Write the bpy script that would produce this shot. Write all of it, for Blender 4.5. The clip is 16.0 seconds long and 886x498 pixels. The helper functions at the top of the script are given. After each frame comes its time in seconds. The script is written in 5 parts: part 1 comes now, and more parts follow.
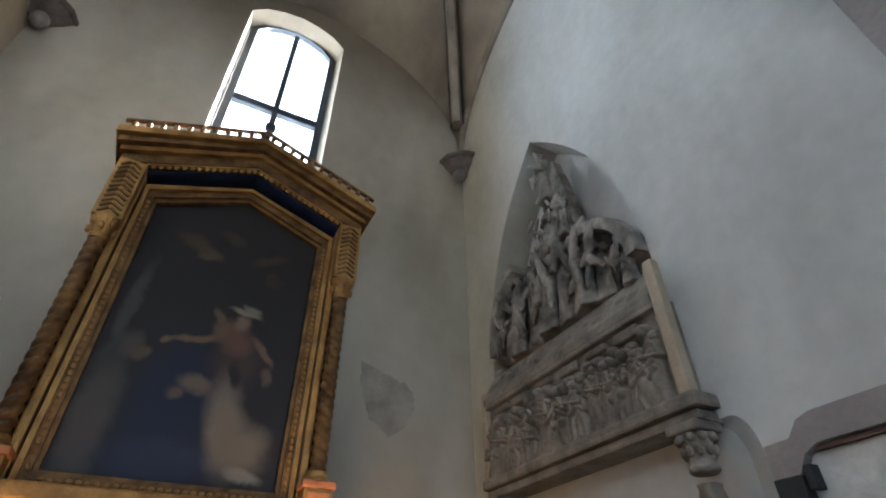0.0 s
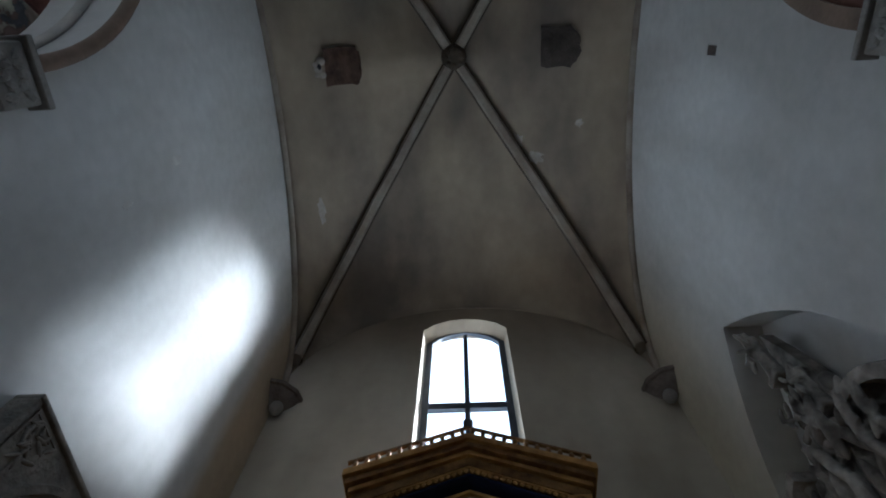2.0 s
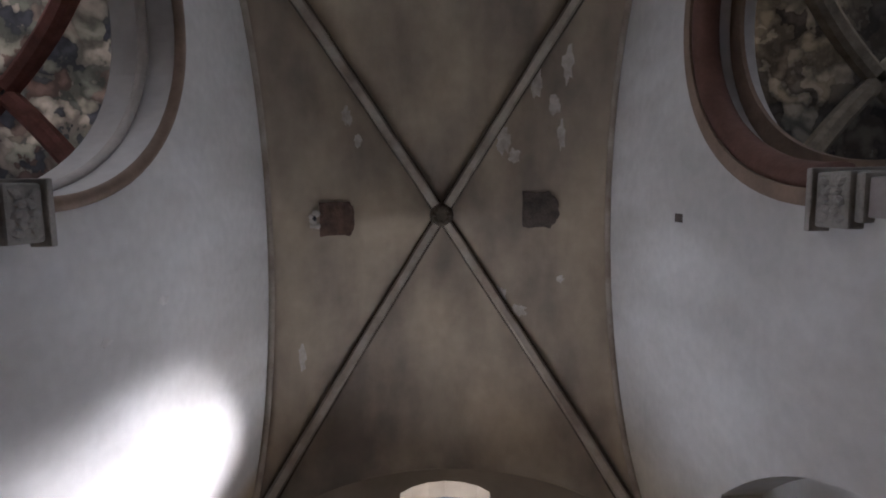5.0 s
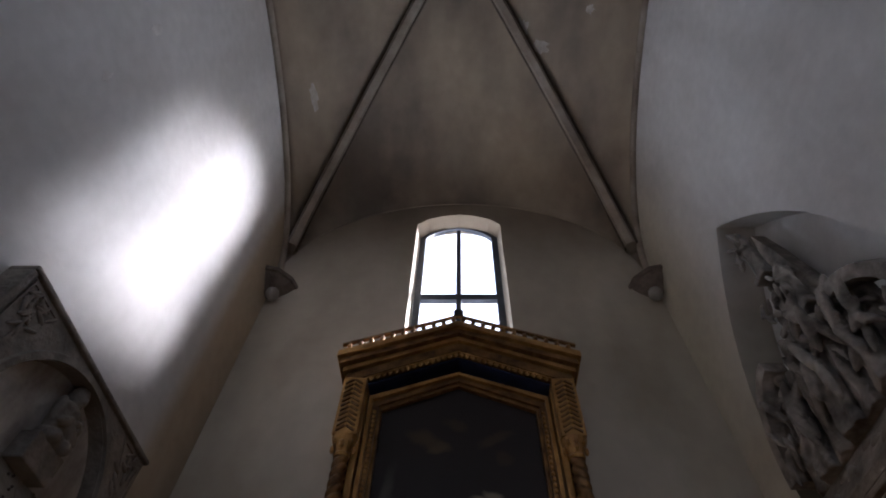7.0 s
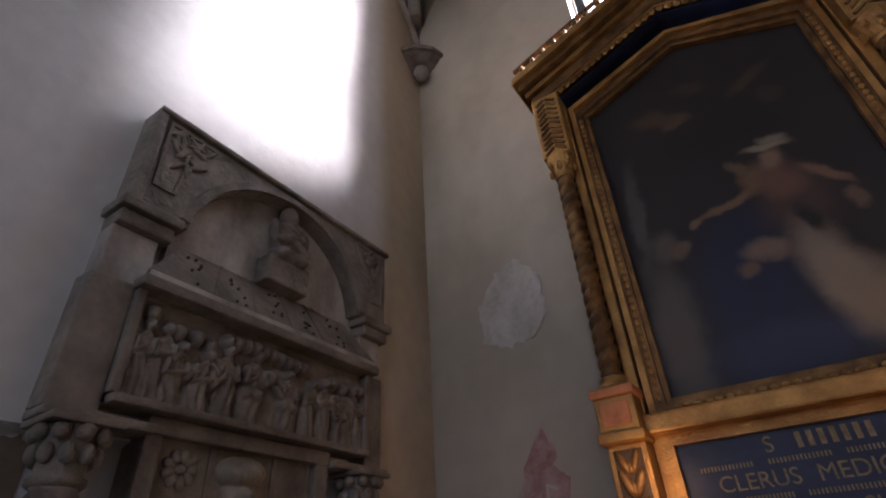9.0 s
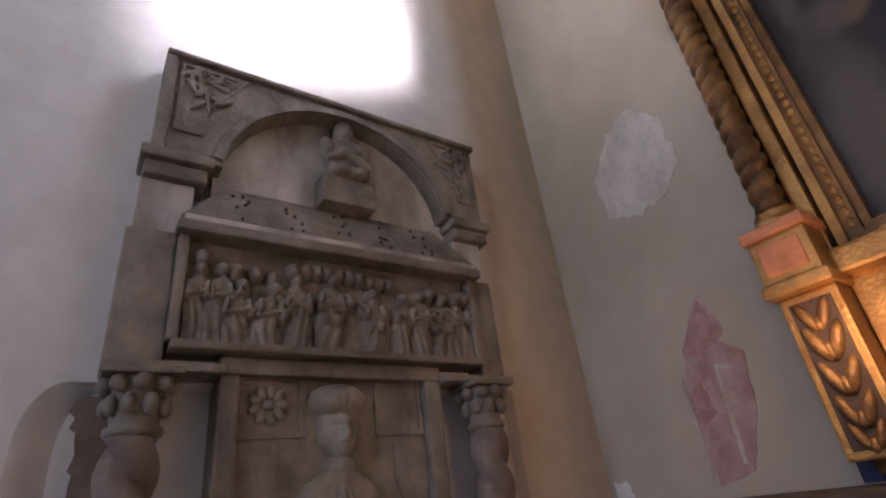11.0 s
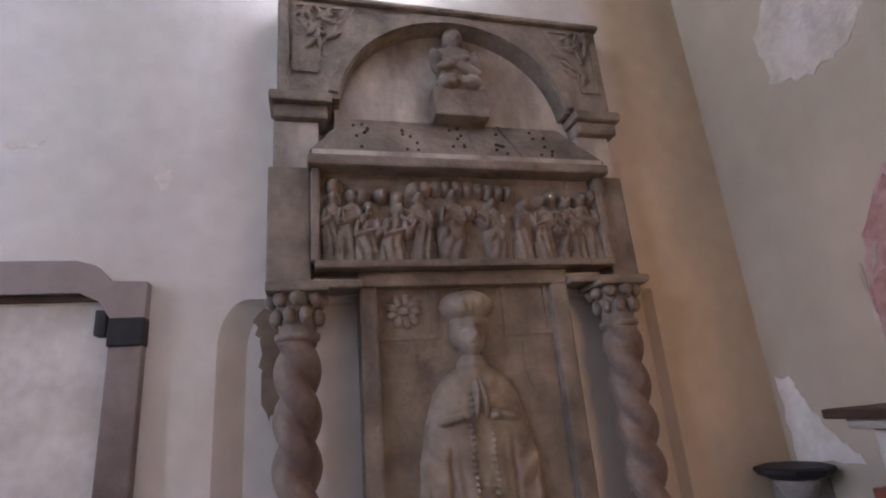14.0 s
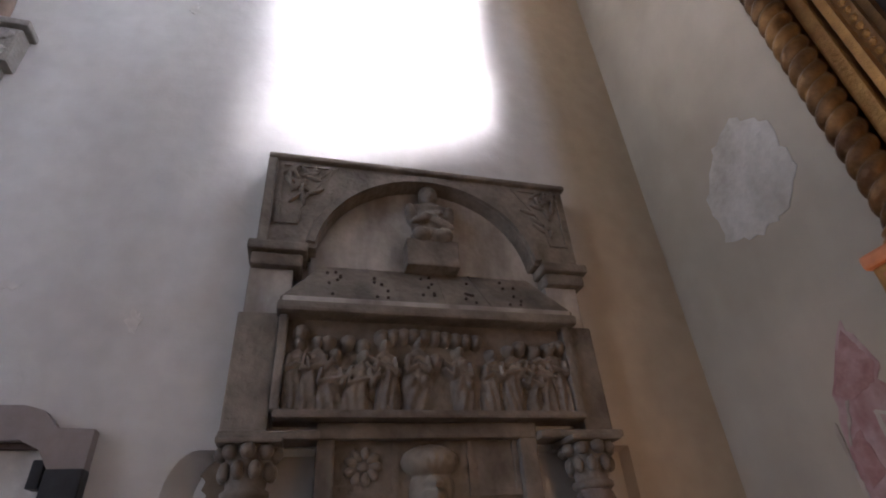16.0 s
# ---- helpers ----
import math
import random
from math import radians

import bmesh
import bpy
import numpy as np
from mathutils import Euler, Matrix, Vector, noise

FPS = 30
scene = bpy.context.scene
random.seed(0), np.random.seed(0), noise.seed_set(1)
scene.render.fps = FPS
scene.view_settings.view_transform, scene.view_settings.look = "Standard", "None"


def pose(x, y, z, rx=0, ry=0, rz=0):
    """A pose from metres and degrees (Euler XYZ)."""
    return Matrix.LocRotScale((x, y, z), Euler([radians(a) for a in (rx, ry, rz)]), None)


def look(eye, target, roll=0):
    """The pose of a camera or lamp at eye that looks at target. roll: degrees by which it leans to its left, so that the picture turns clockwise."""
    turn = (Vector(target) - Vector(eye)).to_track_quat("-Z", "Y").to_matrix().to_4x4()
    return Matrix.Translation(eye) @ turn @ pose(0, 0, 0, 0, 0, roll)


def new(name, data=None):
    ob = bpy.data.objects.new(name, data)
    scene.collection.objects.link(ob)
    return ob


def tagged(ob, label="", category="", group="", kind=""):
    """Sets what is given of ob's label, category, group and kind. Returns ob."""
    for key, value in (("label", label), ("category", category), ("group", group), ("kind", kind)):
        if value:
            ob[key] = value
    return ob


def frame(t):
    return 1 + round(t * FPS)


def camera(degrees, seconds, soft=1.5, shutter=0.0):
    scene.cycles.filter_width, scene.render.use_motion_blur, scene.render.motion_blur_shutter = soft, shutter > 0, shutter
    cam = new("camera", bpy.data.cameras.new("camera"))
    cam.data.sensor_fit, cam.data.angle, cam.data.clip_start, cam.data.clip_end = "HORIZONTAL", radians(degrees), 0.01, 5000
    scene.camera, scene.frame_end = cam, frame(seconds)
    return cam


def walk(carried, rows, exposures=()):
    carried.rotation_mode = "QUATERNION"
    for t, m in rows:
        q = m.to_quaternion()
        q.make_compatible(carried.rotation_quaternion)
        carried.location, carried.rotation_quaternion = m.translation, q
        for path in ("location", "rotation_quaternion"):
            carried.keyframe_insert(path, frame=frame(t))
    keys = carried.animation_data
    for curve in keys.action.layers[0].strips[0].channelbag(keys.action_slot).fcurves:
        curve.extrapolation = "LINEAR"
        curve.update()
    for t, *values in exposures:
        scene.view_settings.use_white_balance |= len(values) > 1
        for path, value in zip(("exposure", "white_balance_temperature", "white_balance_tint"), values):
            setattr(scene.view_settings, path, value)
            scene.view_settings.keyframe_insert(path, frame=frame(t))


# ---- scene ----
cam = camera(81.0, 16.0, soft=1.9)
PATH = [
    (0, (0.082, -1.015, 1.429), (0.820, 0.389, 2.647), -0.6),
    (0.5, (0.170, -1.067, 1.416), (0.528, 0.361, 2.770), 0.2),
    (1, (0.142, -1.083, 1.346), (0.262, 0.186, 2.888), 0.7),
    (1.5, (0.158, -1.034, 1.318), (0.119, -0.007, 3.034), 2.0),
    (2, (0.188, -0.934, 1.341), (0.105, -0.164, 3.185), 3.2),
    (2.5, (0.184, -0.896, 1.317), (0.099, -0.405, 3.254), 7.3),
    (3, (0.157, -0.876, 1.317), (0.105, -0.608, 3.299), 9.0),
    (3.5, (0.148, -0.920, 1.292), (0.117, -0.761, 3.285), 10.5),
    (5.8, (0.186, -0.926, 1.288), (0.191, -0.573, 3.257), -2.7),
    (6, (0.204, -0.924, 1.288), (0.201, -0.449, 3.230), -2.3),
    (6.5, (0.188, -0.895, 1.281), (0.166, -0.130, 3.129), -1.9),
    (7, (0.157, -0.834, 1.351), (0.092, 0.273, 3.015), 2.6),
    (7.5, (0.055, -0.672, 1.403), (-0.046, 0.725, 2.830), 0.4),
    (8, (-0.043, -0.444, 1.466), (-0.389, 1.042, 2.760), -2.0),
    (8.5, (-0.048, -0.240, 1.494), (-0.714, 1.206, 2.705), -2.7),
    (9, (-0.064, -0.008, 1.501), (-0.952, 1.411, 2.596), -3.6),
    (9.5, (-0.096, 0.193, 1.523), (-1.168, 1.558, 2.517), -5.8),
    (9.7, (-0.107, 0.258, 1.516), (-1.240, 1.578, 2.502), -6.2),
    (11.8, (-0.085, 0.811, 1.500), (-1.751, 1.618, 2.256), -5.8),
    (12, (-0.088, 0.823, 1.517), (-1.821, 1.542, 2.209), -5.2),
    (12.5, (-0.042, 0.862, 1.508), (-1.896, 1.399, 2.031), -4.3),
    (13, (0.011, 0.870, 1.509), (-1.882, 1.357, 1.932), -5.6),
    (13.5, (0.039, 0.868, 1.514), (-1.845, 1.370, 1.961), -5.6),
    (14, (0.055, 0.866, 1.530), (-1.788, 1.368, 2.123), -4.9),
    (14.5, (0.073, 0.888, 1.555), (-1.723, 1.357, 2.300), -4.8),
    (15, (0.091, 0.893, 1.565), (-1.643, 1.339, 2.456), -4.4),
    (15.5, (0.110, 0.928, 1.554), (-1.572, 1.342, 2.554), -4.2),
    (16, (0.141, 1.000, 1.546), (-1.477, 1.483, 2.617), -4.3),
]
walk(cam, [(t, look(eye, target, roll)) for t, eye, target, roll in PATH],
     [(0, 2.6, 5550, 3), (0.7, 2.4, 5300, -2), (1.5, 1.35, 5100, 0), (2.0, 1.02, 5300, 4), (2.5, 0.95, 5500, 8), (3.5, 1.45, 5900, 15), (6, 1.7, 6000, 19), (7, 1.15, 5900, 19), (8, 1.5, 5950, 22), (8.5, 1.82, 6000, 22), (9.7, 2.65, 6050, 24), (12, 3.5, 6050, 26), (13, 3.75, 6050, 26), (14.5, 3.68, 5950, 24), (16, 2.88, 6000, 21)])
# ---- light ----
world = bpy.data.worlds.new("world")
scene.world = world
world.use_nodes = True
wn, wl = world.node_tree.nodes, world.node_tree.links
sky = wn.new("ShaderNodeTexSky")
sky.sky_type = "NISHITA"
sky.sun_disc = False
SUN_FROM = Vector((1.0, 0.74, 0.655))          # towards the sun
sky.sun_elevation = math.atan2(SUN_FROM.z, math.hypot(SUN_FROM.x, SUN_FROM.y))
sky.sun_rotation = math.atan2(SUN_FROM.x, SUN_FROM.y)
wl.new(sky.outputs[0], wn["Background"].inputs[0])
wn["Background"].inputs[1].default_value = 0.15
sun = new("sun", bpy.data.lights.new("sun", "SUN"))
sun.data.energy, sun.data.angle, sun.data.color = 10.5, radians(19), (1, 0.98, 0.95)
sun.matrix_world = look(SUN_FROM * 20, (0, 0, 0))


def sky_lamp(name, eye, target, w, h, power, colour):
    """An area lamp set in a window's opening: daylight, and the added nave fill."""
    lamp = new(name, bpy.data.lights.new(name, "AREA"))
    lamp.data.shape, lamp.data.size, lamp.data.size_y = "RECTANGLE", w, h
    lamp.data.energy, lamp.data.color = power, colour
    lamp.matrix_world = look(eye, target)


sky_lamp("window_daylight", (0.14, 3.9, 6.9), (0.14, 0, 6.9), 1.7, 4.2, 36, (0.86, 0.94, 1.0))
# fill light, set in unseen nave windows that are added behind the chapel
for lx, power in ((-5.75, 4), (0.2, 12), (6.05, 36)):
    sky_lamp("nave_fill", (lx, -12.95, 6.2), (lx, 0, 4.5), 1.6, 3.9, power, (0.95, 0.97, 1.0))


for lx, power in ((1.0, 2.7), (-0.7, 0.6)):      # unseen candles added by the altarpiece, inferred from the warm glow on its gilt
    candle = new("unseen_candle", bpy.data.lights.new("unseen_candle", "POINT"))
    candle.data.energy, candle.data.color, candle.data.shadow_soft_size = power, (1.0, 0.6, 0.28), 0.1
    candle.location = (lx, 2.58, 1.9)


# ---- materials ----
def material(name, base, rough=0.85, metal=0.0, var=0.18, scale=1.2, fine=28.0, bump=0.25, second=None, spec=0.3, stretch=None, stain_shade=None):
    m = bpy.data.materials.new(name)
    m.use_nodes = True
    n, l = m.node_tree.nodes, m.node_tree.links
    p = n["Principled BSDF"]
    p.inputs["Roughness"].default_value, p.inputs["Metallic"].default_value = rough, metal
    p.inputs["Specular IOR Level"].default_value = spec
    geo = n.new("ShaderNodeNewGeometry")
    big, small = n.new("ShaderNodeTexNoise"), n.new("ShaderNodeTexNoise")
    big.inputs["Scale"].default_value, small.inputs["Scale"].default_value = scale, fine
    big.inputs["Detail"].default_value, small.inputs["Detail"].default_value = 6, 4
    src = geo.outputs["Position"]
    if stretch:
        mp = n.new("ShaderNodeMapping")
        mp.inputs["Scale"].default_value = stretch
        l.new(src, mp.inputs["Vector"])
        src = mp.outputs[0]
    l.new(src, big.inputs["Vector"]), l.new(geo.outputs["Position"], small.inputs["Vector"])
    ramp = n.new("ShaderNodeValToRGB")
    b2 = second or [c * (1 - 2 * var) for c in base]
    ramp.color_ramp.elements[0].position, ramp.color_ramp.elements[1].position = 0.32, 0.66
    ramp.color_ramp.elements[0].color, ramp.color_ramp.elements[1].color = (*b2, 1), (*base, 1)
    l.new(big.outputs["Fac"], ramp.inputs[0])
    mix = n.new("ShaderNodeMix")
    mix.data_type, mix.blend_type = "RGBA", "MULTIPLY"
    mix.inputs["Factor"].default_value = 0.5
    r2 = n.new("ShaderNodeMapRange")
    r2.inputs["From Min"].default_value, r2.inputs["From Max"].default_value = 0.3, 0.7
    r2.inputs["To Min"].default_value, r2.inputs["To Max"].default_value = 1 - 1.6 * var, 1.0
    l.new(small.outputs["Fac"], r2.inputs["Value"])
    l.new(ramp.outputs[0], mix.inputs["A"]), l.new(r2.outputs[0], mix.inputs["B"])
    out = mix.outputs["Result"]
    if stain_shade:                              # old stains and painted shade alike: axis, where it starts, where it is full, colour
        axis, start, full, tint = stain_shade
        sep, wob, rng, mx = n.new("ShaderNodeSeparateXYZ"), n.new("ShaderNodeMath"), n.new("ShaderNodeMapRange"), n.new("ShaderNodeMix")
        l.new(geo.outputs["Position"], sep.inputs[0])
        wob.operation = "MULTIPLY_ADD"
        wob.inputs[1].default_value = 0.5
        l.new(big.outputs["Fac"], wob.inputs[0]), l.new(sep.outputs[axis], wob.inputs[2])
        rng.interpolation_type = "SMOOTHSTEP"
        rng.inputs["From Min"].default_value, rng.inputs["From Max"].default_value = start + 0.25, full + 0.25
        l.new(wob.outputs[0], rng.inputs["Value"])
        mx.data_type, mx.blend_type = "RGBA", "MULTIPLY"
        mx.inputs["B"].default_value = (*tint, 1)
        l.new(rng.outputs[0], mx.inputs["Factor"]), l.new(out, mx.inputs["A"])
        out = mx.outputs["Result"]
    l.new(out, p.inputs["Base Color"])
    if bump:
        bp = n.new("ShaderNodeBump")
        bp.inputs["Strength"].default_value, bp.inputs["Distance"].default_value = bump, 0.02
        add = n.new("ShaderNodeMath")
        add.operation = "ADD"
        l.new(big.outputs["Fac"], add.inputs[0]), l.new(small.outputs["Fac"], add.inputs[1])
        l.new(add.outputs[0], bp.inputs["Height"]), l.new(bp.outputs[0], p.inputs["Normal"])
    return m


PLASTER = material("plaster", (0.68, 0.665, 0.65), 0.9, var=0.12, scale=1.0, fine=9, bump=0.22, second=(0.51, 0.49, 0.465), stretch=(1, 1, 0.4))
WESTPLASTER = material("stained_plaster", (0.68, 0.665, 0.65), 0.9, var=0.12, scale=1.0, fine=9, bump=0.22, second=(0.51, 0.49, 0.465), stretch=(1, 1, 0.4), stain_shade=("Y", 2.42, 2.72, (0.74, 0.62, 0.47)))
VAULT = material("vault_plaster", (0.415, 0.337, 0.245), 0.9, var=0.14, scale=0.8, fine=5, bump=0.3, second=(0.2, 0.163, 0.13), stretch=(1.5, 0.7, 1))
STONE = material("grey_stone", (0.36, 0.33, 0.30), 0.75, var=0.2, scale=3, fine=40, bump=0.4)
MARBLE = material("worn_marble", (0.29, 0.252, 0.208), 0.6, var=0.22, scale=5, fine=26, bump=0.6, second=(0.14, 0.118, 0.098))
COLUMNSTONE = material("reddish_column_stone", (0.25, 0.195, 0.165), 0.5, var=0.2, scale=7, fine=40, bump=0.4, second=(0.13, 0.092, 0.076), stretch=(1, 1, 0.35))
GILT = material("gilt_wood", (0.54, 0.30, 0.092), 0.38, 0.6, var=0.2, scale=6, fine=60, bump=0.3, second=(0.27, 0.135, 0.045))
DARKWOOD = material("dark_wood", (0.08, 0.05, 0.035), 0.6, var=0.2, scale=4, fine=50)
IRON = material("dark_iron", (0.05, 0.05, 0.055), 0.6, 0.3, var=0.2)


# shade painted in: the plaster darkens towards the vault, z 6.6 to 8.4
NORTHPLASTER = material("shaded_old_plaster", (0.52, 0.465, 0.385), 0.9, var=0.08, scale=1.0, fine=6, bump=0.2, second=(0.36, 0.31, 0.245), stretch=(1, 1, 0.5), stain_shade=("Z", 6.6, 8.4, (0.62, 0.565, 0.51)))
EASTPLASTER = material("yellowed_plaster", (0.66, 0.645, 0.63), 0.9, var=0.12, scale=1.0, fine=9, bump=0.22, second=(0.47, 0.45, 0.425), stretch=(1, 1, 0.4), stain_shade=("Y", 1.6, 3.0, (0.82, 0.77, 0.64)))
JAMBSTONE = material("mauve_jamb_stone", (0.31, 0.265, 0.255), 0.75, var=0.14, scale=3, stain_shade=("Z", 1.8, 1.15, (0.42, 0.34, 0.29)))
CORBELSTONE = material("brown_corbel_stone", (0.20, 0.16, 0.135), 0.8, var=0.2, scale=9, fine=40, bump=0.6)
RIBSTONE = material("rib_stone", (0.40, 0.35, 0.29), 0.85, var=0.15, scale=2.2, fine=25, second=(0.24, 0.19, 0.15))
FLOOR = material("floor_stone", (0.30, 0.28, 0.26), 0.6, var=0.15, scale=1.5, fine=30)
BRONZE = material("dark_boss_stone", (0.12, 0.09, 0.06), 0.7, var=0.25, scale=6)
DARKPATCH = material("dark_mended_plaster", (0.12, 0.095, 0.08), 0.95, var=0.25, scale=5, fine=40, bump=0.8)
BROWNPATCH = material("brown_broken_plaster", (0.15, 0.09, 0.065), 0.95, var=0.25, scale=7, fine=40, bump=0.8)
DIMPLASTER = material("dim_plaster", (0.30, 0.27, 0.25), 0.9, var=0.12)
BROWNSTONE = material("brown_painted_stone", (0.27, 0.19, 0.14), 0.8, var=0.15, scale=3)
REDSTONE = material("red_painted_stone", (0.17, 0.085, 0.062), 0.8, var=0.18, scale=3)
PALESTONE = material("pale_stone", (0.50, 0.46, 0.42), 0.8, var=0.12, scale=4)
WARMLITSTONE = material("warm_lit_stone", (0.46, 0.37, 0.27), 0.7, var=0.14, scale=4)
MAUVE = material("mauve_stone", (0.33, 0.285, 0.275), 0.75, var=0.12, scale=3)
REDRIB = material("red_rib", (0.22, 0.09, 0.07), 0.85, var=0.2, scale=5)
PALERIB = material("ochre_rib", (0.42, 0.36, 0.27), 0.85, var=0.2, scale=5)
FRAMEDARK = material("dark_window_frame", (0.07, 0.08, 0.10), 0.5, var=0.15, scale=8)
BROWNMARK = material("brown_marked_plaster", (0.30, 0.23, 0.17), 0.9, var=0.15, scale=8, fine=20, second=(0.2, 0.15, 0.11))
OCHRE = material("ochre_plaster", (0.47, 0.385, 0.28), 0.9, var=0.10, scale=1.6, fine=14, second=(0.38, 0.31, 0.23))
NAVY = material("navy_painted_wood", (0.02, 0.03, 0.09), 0.6, var=0.2, scale=5)
GILTDARK = material("worn_gilt", (0.30, 0.16, 0.055), 0.45, 0.5, var=0.25, scale=8, fine=70, second=(0.10, 0.05, 0.022))
ORANGE = material("orange_marbled_wood", (0.55, 0.22, 0.10), 0.5, var=0.2, scale=9)
REDMARBLE = material("red_marble", (0.33, 0.12, 0.08), 0.35, var=0.2, scale=6, fine=40, bump=0.1)
WHITEMARBLE = material("veined_white_marble", (0.62, 0.58, 0.54), 0.4, var=0.12, scale=5, bump=0.1)
PINKFRESCO = material("pink_fresco", (0.50, 0.38, 0.36), 0.9, var=0.2, scale=9, fine=35, second=(0.34, 0.18, 0.18), stretch=(1, 1, 0.6))
REDFRESCO = material("dull_red_fresco", (0.45, 0.29, 0.275), 0.9, var=0.2, scale=14, fine=45, second=(0.32, 0.17, 0.165))
REPAIR = material("grey_white_plaster", (0.575, 0.545, 0.505), 0.9, var=0.18, scale=5, fine=24, bump=0.9, second=(0.41, 0.37, 0.325), stretch=(1, 1, 0.5))
PALEPATCH = material("whitish_plaster", (0.72, 0.70, 0.67), 0.9, var=0.10, scale=5, fine=20, second=(0.56, 0.53, 0.50))
FLAKED = material("flaked_plaster", (0.55, 0.49, 0.43), 0.9, var=0.15, scale=6, fine=30, second=(0.36, 0.31, 0.26))
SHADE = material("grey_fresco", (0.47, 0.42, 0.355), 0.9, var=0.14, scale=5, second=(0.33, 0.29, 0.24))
LETTER = material("dull_gold_letters", (0.30, 0.235, 0.145), 0.5, 0.3, var=0.25, scale=30)
BLUEBOARD = material("blue_board", (0.018, 0.03, 0.09), 0.4, var=0.2, scale=4, bump=0.1)
LINTELSHADE = material("painted_lintel_shade", (0.16, 0.11, 0.09), 0.8, var=0.25, scale=4)


def pattern(name, colours, size, dark):
    """Old wall painting: patches of several earth colours with dark outlines."""
    m = bpy.data.materials.new(name)
    m.use_nodes = True
    n, l = m.node_tree.nodes, m.node_tree.links
    p = n["Principled BSDF"]
    p.inputs["Roughness"].default_value = 0.9
    geo, warp, add = n.new("ShaderNodeNewGeometry"), n.new("ShaderNodeTexNoise"), n.new("ShaderNodeVectorMath")
    warp.inputs["Scale"].default_value, warp.inputs["Detail"].default_value = 2.6, 6
    add.operation = "ADD"
    l.new(geo.outputs["Position"], warp.inputs["Vector"])
    l.new(geo.outputs["Position"], add.inputs[0]), l.new(warp.outputs["Color"], add.inputs[1])
    vor = n.new("ShaderNodeTexVoronoi")
    vor.inputs["Scale"].default_value = size
    l.new(add.outputs[0], vor.inputs["Vector"])
    ramp = n.new("ShaderNodeValToRGB")
    ramp.color_ramp.interpolation = "EASE"
    while len(ramp.color_ramp.elements) < len(colours):
        ramp.color_ramp.elements.new(0.5)
    for k, c in enumerate(colours):
        ramp.color_ramp.elements[k].position = 0.15 + 0.7 * k / (len(colours) - 1)
        ramp.color_ramp.elements[k].color = (*c, 1)
    sep = n.new("ShaderNodeSeparateColor")
    l.new(vor.outputs["Color"], sep.inputs[0]), l.new(sep.outputs[0], ramp.inputs[0])
    edge = n.new("ShaderNodeMapRange")
    edge.inputs["From Min"].default_value, edge.inputs["From Max"].default_value = 0.25, 0.7
    edge.inputs["To Min"].default_value, edge.inputs["To Max"].default_value = 1.0, dark
    l.new(vor.outputs["Distance"], edge.inputs["Value"])
    mix = n.new("ShaderNodeMix")
    mix.data_type, mix.blend_type = "RGBA", "MULTIPLY"
    mix.inputs["Factor"].default_value = 1.0
    l.new(ramp.outputs[0], mix.inputs["A"]), l.new(edge.outputs[0], mix.inputs["B"])
    l.new(mix.outputs["Result"], p.inputs["Base Color"])
    return m


FRESCO_A = pattern("fresco_green", [(0.08, 0.08, 0.085), (0.13, 0.13, 0.11), (0.22, 0.21, 0.175), (0.13, 0.095, 0.08), (0.26, 0.235, 0.20)], 3.6, 0.5)
FRESCO_B = pattern("fresco_ochre", [(0.18, 0.15, 0.11), (0.26, 0.22, 0.16), (0.12, 0.10, 0.08), (0.29, 0.25, 0.19)], 3.4, 0.5)

MARBLE_PALE = material("worn_pale_marble", (0.54, 0.50, 0.45), 0.6, var=0.16, scale=3.5, fine=26, second=(0.25, 0.22, 0.195), stretch=(1, 1.6, 0.6))
EFFIGY = material("pale_effigy_stone", (0.34, 0.295, 0.24), 0.45, var=0.2, scale=7, fine=30, second=(0.19, 0.16, 0.13))
STATUE = material("weathered_statue_stone", (0.36, 0.32, 0.28), 0.75, var=0.26, scale=5, fine=22, bump=0.9, second=(0.085, 0.073, 0.062))


